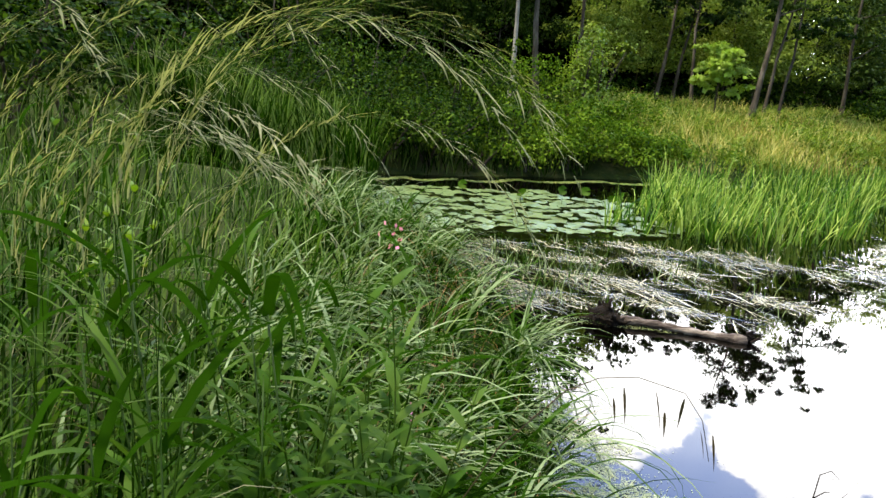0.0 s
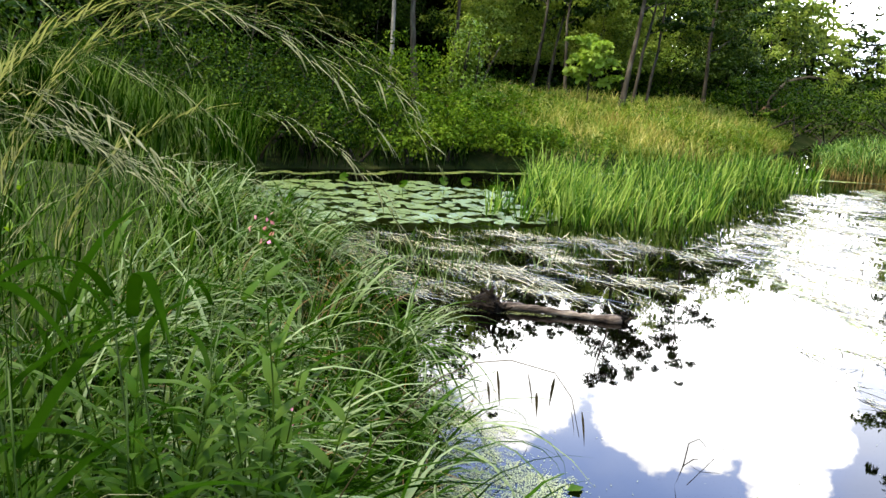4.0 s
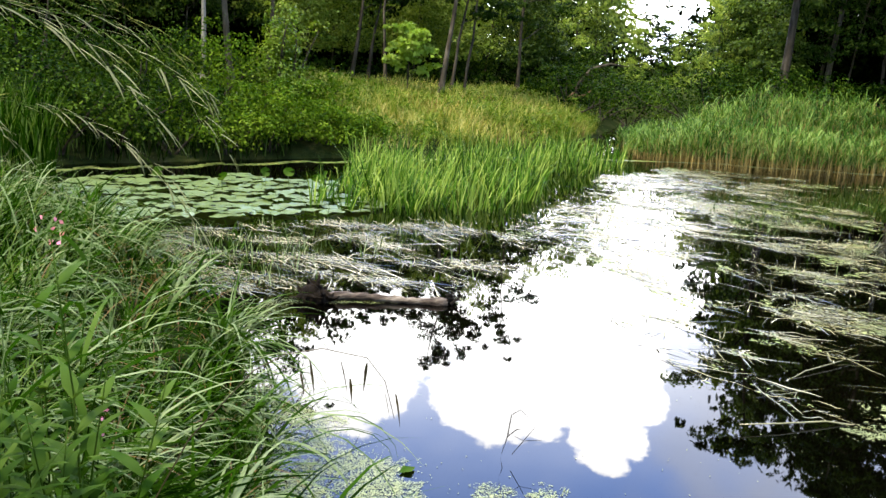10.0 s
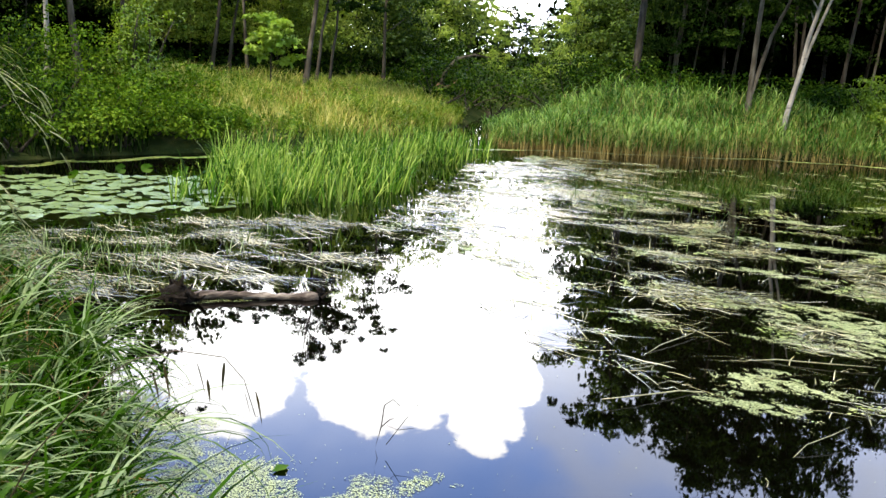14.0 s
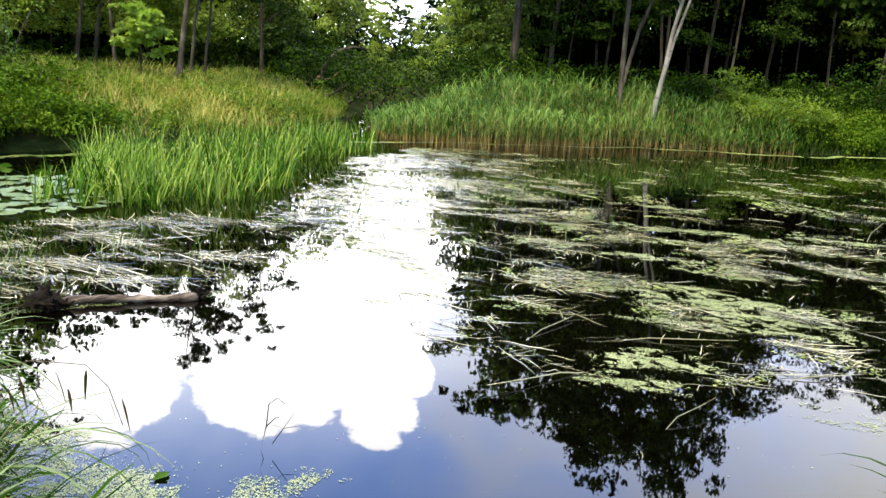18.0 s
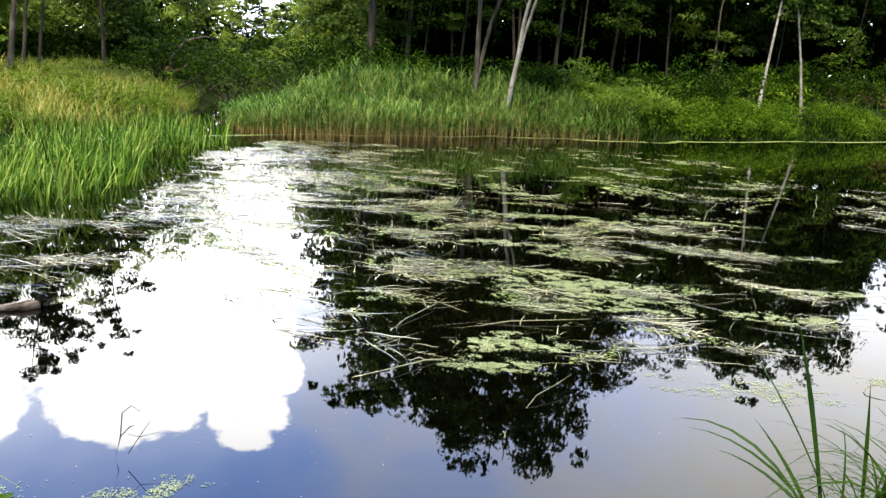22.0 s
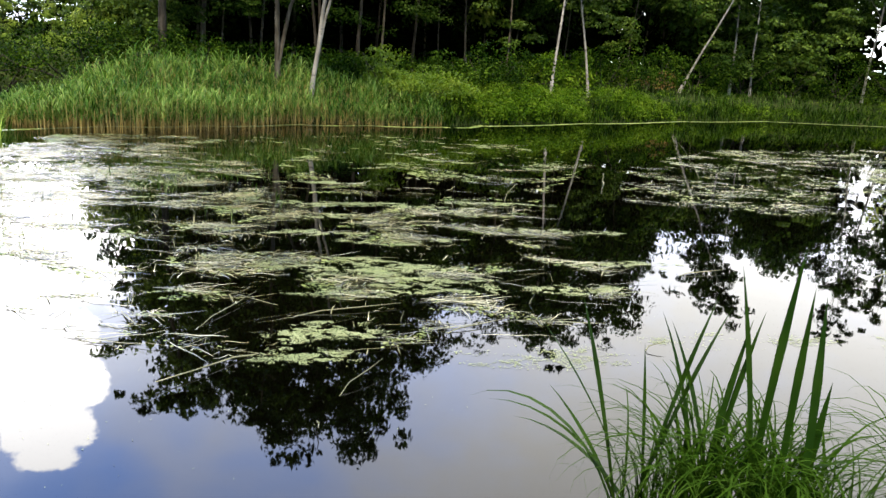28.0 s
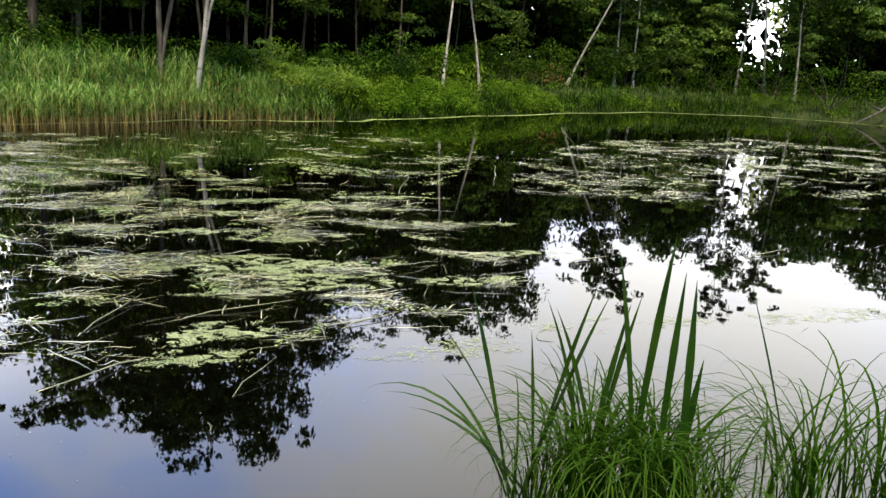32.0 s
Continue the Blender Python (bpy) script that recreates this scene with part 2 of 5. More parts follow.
DARKSEED = foliage("dark_spikelets", (0.02, 0.018, 0.010), (0.045, 0.04, 0.022), (0.08, 0.07, 0.04), 0.1, 0.6, 2.0, 0.2)
BARK = barky("grey_brown_bark", (0.014, 0.0115, 0.008), (0.042, 0.035, 0.025), (0.10, 0.088, 0.068), 9.0)
DARKBARK = barky("dark_bark", (0.010, 0.008, 0.006), (0.028, 0.023, 0.017), (0.065, 0.056, 0.043), 9.0)
BIRCH = birch_bark()
LOGWOOD = barky("weathered_log_wood", (0.008, 0.006, 0.005), (0.060, 0.046, 0.036), (0.27, 0.225, 0.18), 14.0, (0.16, 1, 1), 1.0, 0.8)
WETWOOD = barky("wet_rotten_wood", (0.003, 0.002, 0.0015), (0.008, 0.006, 0.004), (0.022, 0.016, 0.012), 12.0, (1, 1, 1), 1.0, 0.97)
RAWWOOD = barky("torn_raw_wood", (0.05, 0.028, 0.015), (0.12, 0.07, 0.038), (0.22, 0.14, 0.085), 8.0)

# ------------------------------------------------------------------ mesh helpers
rng = np.random.default_rng(7)


def mesh_of(name, verts, faces, mat, smooth=False):
    """A mesh from an (n, 3) array and an (m, 3 or 4) array of indices."""
    verts, faces = np.asarray(verts, np.float32), np.asarray(faces, np.int32)
    me = bpy.data.meshes.new(name)
    k = faces.shape[1]
    me.vertices.add(len(verts))
    me.vertices.foreach_set("co", verts.ravel())
    me.loops.add(faces.size)
    me.loops.foreach_set("vertex_index", faces.ravel())
    me.polygons.add(len(faces))
    me.polygons.foreach_set("loop_start", np.arange(0, faces.size, k, dtype=np.int32))
    if smooth:
        me.polygons.foreach_set("use_smooth", np.ones(len(faces), bool))
    me.update(calc_edges=True)
    me.materials.append(mat)
    return me


def part(name, me, parent, label=""):
    ob = new(name, me)
    ob.parent = parent
    return tagged(ob, label)


def thing(name, x, y, z, label, category, group="", turn=0.0):
    ob = new(name)
    ob.empty_display_size = 0.1
    ob.matrix_basis = pose(x, y, z, 0, 0, turn)
    return tagged(ob, label, category, group)


def stuff(name, geo, mat, label, category, smooth=False):
    ob = new(name, mesh_of(name, *geo, mat, smooth))
    return tagged(ob, label, category, kind="stuff")


def merged(*parts):
    vs, fs, n = [], [], 0
    for v, f in parts:
        vs.append(v), fs.append(f + n)
        n += len(v)
    return np.concatenate(vs), np.concatenate(fs)


def blades(roots, length, width, azim, bend, lean=0.1, segs=5, fold=0.25, base=0.6, droop=1.0, twist=0.0, hold=0.3):
    """Tapered ribbons that leave their roots leaning by lean (radians off the vertical) and bend over by bend
    radians more towards azim along their length."""
    n = len(roots)
    length, width, azim, bend, lean = (np.broadcast_to(np.asarray(q, float), (n,)) for q in (length, width, azim, bend, lean))
    s = np.linspace(0, 1, segs + 1)
    ang = lean[:, None] + bend[:, None] * s[None] ** droop
    mid = (ang[:, 1:] + ang[:, :-1]) / 2
    step = length[:, None] / segs
    out = np.concatenate([np.zeros((n, 1)), np.cumsum(np.sin(mid) * step, 1)], 1)
    rise = np.concatenate([np.zeros((n, 1)), np.cumsum(np.cos(mid) * step, 1)], 1)
    dx, dy = np.sin(azim), np.cos(azim)
    tw = azim[:, None] + math.pi / 2 + twist * s[None] * (rng.random((n, 1)) - 0.5) * 4
    prof = np.where(s < hold, base + (1 - base) * s / hold, ((1 - s) / (1 - hold)) ** 0.8).clip(0.03)
    half = width[:, None] / 2 * prof[None]
    cx, cy, cz = roots[:, 0:1] + out * dx[:, None], roots[:, 1:2] + out * dy[:, None], roots[:, 2:3] + rise
    ex, ey = np.sin(tw) * half, np.cos(tw) * half
    lift = half * fold
    left = np.stack([cx - ex, cy - ey, cz + lift], -1)
    right = np.stack([cx + ex, cy + ey, cz + lift], -1)
    v = np.stack([left, right], 2).reshape(-1, 3)
    i = (np.arange(n)[:, None] * (segs + 1) + np.arange(segs)[None]) * 2
    i = i.ravel()
    return v, np.stack([i, i + 1, i + 3, i + 2], 1)


def leaves(centres, size, normal_up=0.5, aspect=0.55, hang=None):
    """Small pointed leaves (two triangles folded along the rib) turned at random."""
    n = len(centres)
    size = np.broadcast_to(np.asarray(size, float), (n,))[:, None]
    d = rng.normal(size=(n, 3))
    d[:, 2] = d[:, 2] * 0.7 - 0.25 if hang is None else d[:, 2] * 0.5 - hang
    d /= np.linalg.norm(d, axis=1, keepdims=True)
    up = rng.normal(size=(n, 3)) * 0.5
    up[:, 2] += normal_up
    side = np.cross(d, up)
    side /= np.linalg.norm(side, axis=1, keepdims=True) + 1e-9
    nor = np.cross(side, d)
    a = centres - d * size * 0.5
    b = centres + d * size * 0.5
    w = size * aspect * 0.5
    l = centres + side * w - nor * size * 0.08
    r = centres - side * w - nor * size * 0.08
    v = np.stack([a, l, b, r], 1).reshape(-1, 3)
    i = np.arange(n) * 4
    return v, np.concatenate([np.stack([i, i + 1, i + 2], 1), np.stack([i, i + 2, i + 3], 1)])


def shells(hub, radius, per, size, flat=0.62, low=-0.25, aspect=0.6, loose=0.3):
    """Rounded leaf masses: leaves laid like tiles over the upper side of domes about the hubs, open and dark below."""
    n = len(hub) * per
    h = np.repeat(np.asarray(hub, float), per, 0)
    r = np.repeat(np.broadcast_to(np.asarray(radius, float), (len(hub),)), per)[:, None]
    q = rng.normal(size=(n, 3))
    q /= np.linalg.norm(q, axis=1, keepdims=True)
    q[:, 2] = np.where(q[:, 2] < low, -q[:, 2], q[:, 2])
    lump = 1 + 0.22 * np.sin(q[:, :1] * 5 + h[:, :1] * 9) * np.sin(q[:, 1:2] * 5 + h[:, 1:2] * 7)
    c = h + q * np.array([1, 1, flat]) * r * lump * (0.8 + loose * rng.random((n, 1)) + 0.22 * np.abs(rng.normal(size=(n, 1))) * (rng.random((n, 1)) < 0.2))
    nor = q + np.array([0, 0, 0.35]) + rng.normal(size=(n, 3)) * 0.38
    nor /= np.linalg.norm(nor, axis=1, keepdims=True)
    d = np.cross(nor, rng.normal(size=(n, 3)))
    d[:, 2] -= 0.25
    d /= np.linalg.norm(d, axis=1, keepdims=True) + 1e-9
    side = np.cross(d, nor)
    size = (np.broadcast_to(np.asarray(size, float), (n,)) * (0.65 + 0.7 * rng.random(n)))[:, None]
    w = size * aspect * 0.5
    v = np.stack([c - d * size * 0.5, c + side * w - nor * size * 0.1, c + d * size * 0.5, c - side * w - nor * size * 0.1], 1).reshape(-1, 3)
    i = np.arange(n) * 4
    return v, np.concatenate([np.stack([i, i + 1, i + 2], 1), np.stack([i, i + 2, i + 3], 1)])


def tube(path, radii, sides=7, cap=True):
    """A tapered tube along a polyline."""
    path = np.asarray(path, float)
    m = len(path)
    tang = np.gradient(path, axis=0)
    tang /= np.linalg.norm(tang, axis=1, keepdims=True) + 1e-9
    ref = np.array([0.0, 1.0, 0.0]) if abs(tang[:, 2].mean()) > 0.7 else np.array([0.0, 0.0, 1.0])
    u = np.cross(tang, ref)
    u /= np.linalg.norm(u, axis=1, keepdims=True) + 1e-9
    w = np.cross(tang, u)
    a = np.linspace(0, 2 * math.pi, sides, endpoint=False)
    ring = np.cos(a)[None, :, None] * u[:, None] + np.sin(a)[None, :, None] * w[:, None]
    v = (path[:, None] + ring * np.broadcast_to(np.asarray(radii, float), (m,))[:, None, None]).reshape(-1, 3)
    i, j = np.meshgrid(np.arange(m - 1), np.arange(sides), indexing="ij")
    i, j = i.ravel(), j.ravel()
    k = (j + 1) % sides
    f = np.stack([i * sides + j, i * sides + k, (i + 1) * sides + k, (i + 1) * sides + j], 1)
    if cap:
        for row in (0, m - 1):
            v = np.concatenate([v, path[row:row + 1]])
            c = len(v) - 1
            jj = np.arange(sides)
            q = np.stack([row * sides + jj, row * sides + (jj + 1) % sides, np.full(sides, c), np.full(sides, c)], 1)
            f = np.concatenate([f, q])
    return v, f


def tubes_mesh(name, parts, mat):
    """One mesh of one or more tubes; caps become triangles."""
    v, f = merged(*parts)
    me = bpy.data.meshes.new(name)
    me.from_pydata(v.tolist(), [], [tuple(dict.fromkeys(q)) for q in f.tolist()])
    me.polygons.foreach_set("use_smooth", np.ones(len(me.polygons), bool))
    me.materials.append(mat)
    me.update()
    return me


# ------------------------------------------------------------------ ground and water
POND = np.array([(0.3, 2.5), (0.42, 3.3), (0.55, 4.3), (0.5, 5.1), (0.1, 6.2), (-0.5, 7.3), (-1.6, 8.8), (-2.4, 10.2), (-1.6, 11.3), (-0.7, 11.75), (0.1, 11.9),
                 (1.0, 12.3), (2.4, 12.7), (3.5, 13.0), (5.0, 13.3), (7.0, 14.2), (9.0, 15.8), (11.0, 18.0), (13.0, 20.5), (15.5, 23.5), (17.0, 22.8), (13.6, 18.3),
                 (11.6, 15.3), (11.3, 13.4), (13.2, 12.7), (15.5, 12.1), (17.2, 11.1), (18.9, 9.9), (20.4, 9.75), (25.8, 8.3), (32.2, 6.6), (38.5, 4.3), (44.0, -0.6),
                 (45.0, -4.8), (44.0, -12.0), (35.0, -20.0), (20.0, -18.0), (10.0, -10.0), (5.5, -4.5), (3.9, -1.8), (3.2, -0.7), (2.6, 0.1), (2.0, 0.6), (1.4, 1.0), (0.8, 1.5), (0.4, 1.9)])


def shore_distance(x, y):
    """Metres to the waterline, negative on the pond's side."""
    x, y = np.asarray(x, float), np.asarray(y, float)
    best = np.full(x.shape, 1e9)
    inside = np.zeros(x.shape, bool)
    for (ax, ay), (bx, by) in zip(POND, np.roll(POND, -1, 0)):
        ex, ey = bx - ax, by - ay
        s = (((x - ax) * ex + (y - ay) * ey) / (ex * ex + ey * ey)).clip(0, 1)
        best = np.minimum(best, np.hypot(x - ax - s * ex, y - ay - s * ey))
        with np.errstate(divide="ignore", invalid="ignore"):
            inside ^= ((ay > y) != (by > y)) & (x < ex * (y - ay) / (ey if ey else 1e-9) + ax)
    return np.where(inside, -best, best)


def wavy(x, y):
    return 0.5 * np.sin(0.9 * x + 1.3 * np.sin(0.6 * y)) + 0.5 * np.sin(1.1 * y + 0.7 * np.sin(0.8 * x + 1.0))


def ground_z(x, y):
    x, y = np.asarray(x, float), np.asarray(y, float)
    d = shore_distance(x, y)
    az = np.degrees(np.arctan2(x, y))
    far = np.hypot(x, y)
    near = np.clip((9.0 - far) / 3.0, 0, 1)
    top = 0.95 * (1 - near) + 0.45 * near
    mound = np.exp(-((az - 20) / 9.0) ** 2) * (far > 10)
    east = np.clip((az - 36) / 12, 0, 1) * (far > 10)
    top = top - 0.12 * mound + 0.2 * east
    run = np.where(near > 0.5, 1.1, 3.2)
    rise = top * (1 - np.exp(-np.clip(d, 0, None) / run * 1.6)) + 0.03 * np.clip(d, 0, 1)
    rise = rise + np.clip(d, 0, 1) * 0.06 * wavy(x * 2.3, y * 2.3) * np.clip(20 / (far + 1), 0.3, 1)
    rise = rise + np.clip((far - 60) / 400, 0, 1) * 4
    return np.where(d > 0, rise, -np.clip(-d * 0.35, 0, 0.9))


def build_ground():
    az = np.radians(np.concatenate([np.arange(-12, 106, 1.0), np.arange(106, 348, 5.0)]))
    radius = np.concatenate([[0.02], 0.3 * 1.0205 ** np.arange(0, 262), 64 * 1.1 ** np.arange(0, 34)])
    A, R = np.meshgrid(az, radius, indexing="ij")
    x, y = R * np.sin(A), R * np.cos(A)
    v = np.stack([x, y, ground_z(x, y)], -1).reshape(-1, 3)
    n, m = A.shape
    i, j = np.meshgrid(np.arange(n), np.arange(m - 1), indexing="ij")
    k = (i + 1) % n
    f = np.stack([i * m + j, k * m + j, k * m + j + 1, i * m + j + 1], -1).reshape(-1, 4)
    ob = new("ground", mesh_of("ground", v, f[:, ::-1], SOIL, True))
    tagged(ob, "dark green earthen banks and pond bed, overgrown", "ground", kind="structure")


def build_water():
    g = np.linspace(0, 1, 2)
    x, y = np.meshgrid(-6 + 58 * g, -24 + 50 * g, indexing="ij")
    v = np.stack([x, y, 0 * x], -1).reshape(-1, 3)
    ob = new("water", mesh_of("water", v, [[0, 2, 3, 1]], WATER))
    tagged(ob, "still dark pond water mirroring sky and trees", "water", kind="structure")


build_ground()
build_water()


def inside(poly, x, y):
    got = np.zeros(x.shape, bool)
    for (ax, ay), (bx, by) in zip(poly, np.roll(poly, -1, 0)):
        got ^= ((ay > y) != (by > y)) & (x < (bx - ax) * (y - ay) / ((by - ay) or 1e-9) + ax)
    return got


def scatter(poly, n, keep=None):
    """n points in a polygon; keep(x, y) gives the chance of keeping one."""
    poly = np.asarray(poly, float)
    lo, hi = poly.min(0), poly.max(0)
    out = np.zeros((0, 2))
    for _ in range(60):
        p = lo + rng.random((n * 2, 2)) * (hi - lo)
        ok = inside(poly, p[:, 0], p[:, 1])
        if keep is not None:
            ok &= rng.random(len(p)) < keep(p[:, 0], p[:, 1])
        out = np.concatenate([out, p[ok]])
        if len(out) >= n:
            break
    return out[:n]


def lattice(x, y, seed=0):
    """Smooth value noise, 0 to 1."""
    table = np.random.default_rng(seed).random((64, 64))
    i, j = np.floor(x).astype(int), np.floor(y).astype(int)
    u, v = x - i, y - j
    u, v = u * u * (3 - 2 * u), v * v * (3 - 2 * v)
    g = lambda a, b: table[a % 64, b % 64]
    return (g(i, j) * (1 - u) + g(i + 1, j) * u) * (1 - v) + (g(i, j + 1) * (1 - u) + g(i + 1, j + 1) * u) * v


def rough(x, y, seed=0):
    return 0.55 * lattice(x, y, seed) + 0.3 * lattice(x * 2.1, y * 2.1, seed + 1) + 0.15 * lattice(x * 4.3, y * 4.3, seed + 2)


def on_ground(p):
    return np.column_stack([p, ground_z(p[:, 0], p[:, 1])])


# ------------------------------------------------------------------ trees and shrubs
def crooked(start, direction, length, segs, wobble, sag=0.0):
    p, d = [np.array(start, float)], np.array(direction, float)
    d /= np.linalg.norm(d)
    for _ in range(segs):
        d = d + rng.normal(size=3) * wobble
        d[2] -= sag
        d /= np.linalg.norm(d)
        p.append(p[-1] + d * length / segs)
    return np.array(p)


def tree(name, x, y, height, radius, label, bark=BARK, leaf=CROWN, lean=(0, 0), crown_from=0.35, spread=0.28, count=2600, leaf_size=0.16, limbs=8, clump=0.55,
         group="", z=None, fork=False, category="tree", turn=0.0):
    root = thing(name, x, y, float(ground_z(x, y)) - 0.05 if z is None else z, label, category, group, turn)
    segs = 9
    s = np.linspace(0, 1, segs + 1)
    path = np.stack([lean[0] * s * height + np.cumsum(rng.normal(size=segs + 1)) * 0.012 * height * s,
                     lean[1] * s * height + np.cumsum(rng.normal(size=segs + 1)) * 0.012 * height * s, s * height], 1)
    radii = radius * (1 - 0.88 * s) * (1 + 0.5 * np.exp(-s * 28))
    stem = part("trunk", tubes_mesh("trunk", [tube(path, radii, 8)], bark), root)
    if fork:
        k = 1
        side = crooked(path[k], (0.22, -0.1, 1), height * 0.7, 7, 0.05)
        part("trunk", tubes_mesh("trunk", [tube(side, radius * 0.75 * (1 - 0.85 * np.linspace(0, 1, 8)), 8)], bark), root)
    hubs = []
    for n in range(limbs):
        f = crown_from * 0.85 + (0.95 - crown_from * 0.85) * (n + 0.5) / limbs
        at = np.array([np.interp(f, s, path[:, c]) for c in range(3)])
        a = n * 2.4 + rng.random() * 0.8
        reach = height * spread * (1.15 - 0.65 * f) * (0.8 + 0.4 * rng.random())
        rise = 0.45 + 0.5 * rng.random()
        limb = crooked(at, (math.cos(a), math.sin(a), rise), reach, 5, 0.16, 0.03)
        part("limb", tubes_mesh("limb", [tube(limb, radius * 0.34 * (1.1 - f * 0.6) * (1 - 0.85 * np.linspace(0, 1, 6)), 5)], bark), stem)
        hubs += [limb[2], limb[3], limb[4], limb[5], limb[5] + rng.normal(size=3) * 0.06 * height]
    hubs += [path[-1], path[-2], path[-1] + np.array([0, 0, 0.03 * height])]
    hubs = np.array(hubs)
    # boughs: leaf masses about the ends of the limbs
    extra = hubs[rng.integers(0, len(hubs), len(hubs) // 2)] + rng.normal(size=(len(hubs) // 2, 3)) * np.array([1, 1, 0.6]) * 0.05 * height
    hubs = np.concatenate([hubs, extra])
    wide = clump * height * 0.095 * (0.45 + 0.75 * rng.random(len(hubs))) * np.interp(hubs[:, 2] / height, [0.6, 1.0], [1.0, 0.6])
    part("crown", mesh_of("crown", *shells(hubs, wide, max(8, count // len(hubs)), leaf_size, 0.66, -0.3, 0.7), leaf), root)
    return root


def shrub(name, x, y, height, wide, label, leaf=SHRUB, count=1500, leaf_size=0.11, stems=5, group="", upright=False, z=None):
    root = thing(name, x, y, float(ground_z(x, y)) - 0.03 if z is None else z, label, "shrub", group, rng.random() * 360)
    hubs = []
    for n in range(stems):
        a = n * 2 * math.pi / stems + rng.random()
        out = 0.15 if upright else 0.55
        st = crooked((0.05 * math.cos(a), 0.05 * math.sin(a), 0), (out * wide * math.cos(a), out * wide * math.sin(a), height), height * 0.85, 6, 0.12)
        part("stem", tubes_mesh("stem", [tube(st, 0.022 * height ** 0.6 * (1 - 0.8 * np.linspace(0, 1, 7)), 5)], DARKBARK), root)
        hubs += list(st[2:])
    hubs = np.array(hubs)
    n = max(16, count // 95)
    a, r, h = rng.random(n) * 2 * math.pi, rng.random(n) ** 0.42, rng.random(n)
    dome = np.stack([np.cos(a) * r * wide * 0.46, np.sin(a) * r * wide * 0.46, 0.04 + (0.25 + 0.75 * h) * height * 0.9 * np.sqrt((1 - 0.8 * r * r)).clip(0)], 1)
    if upright:
        dome[:, :2] *= (1.1 - 0.85 * h)[:, None]
    dome = np.concatenate([dome, hubs[rng.integers(0, len(hubs), n // 4)]])
    size = 0.20 * (height * wide) ** 0.4 * (0.5 + 0.8 * rng.random(len(dome)))
    v, f = shells(dome, size, max(8, int(count * 0.8) // len(dome)), leaf_size * 1.08, 0.75, -0.4, 0.6)
    v[:, 2] = v[:, 2].clip(0.01)
    part("foliage", mesh_of("foliage", v, f, leaf), root)
    return root


def polar(az, dist):
    a = radians(az)
    return dist * math.sin(a), dist * math.cos(a)

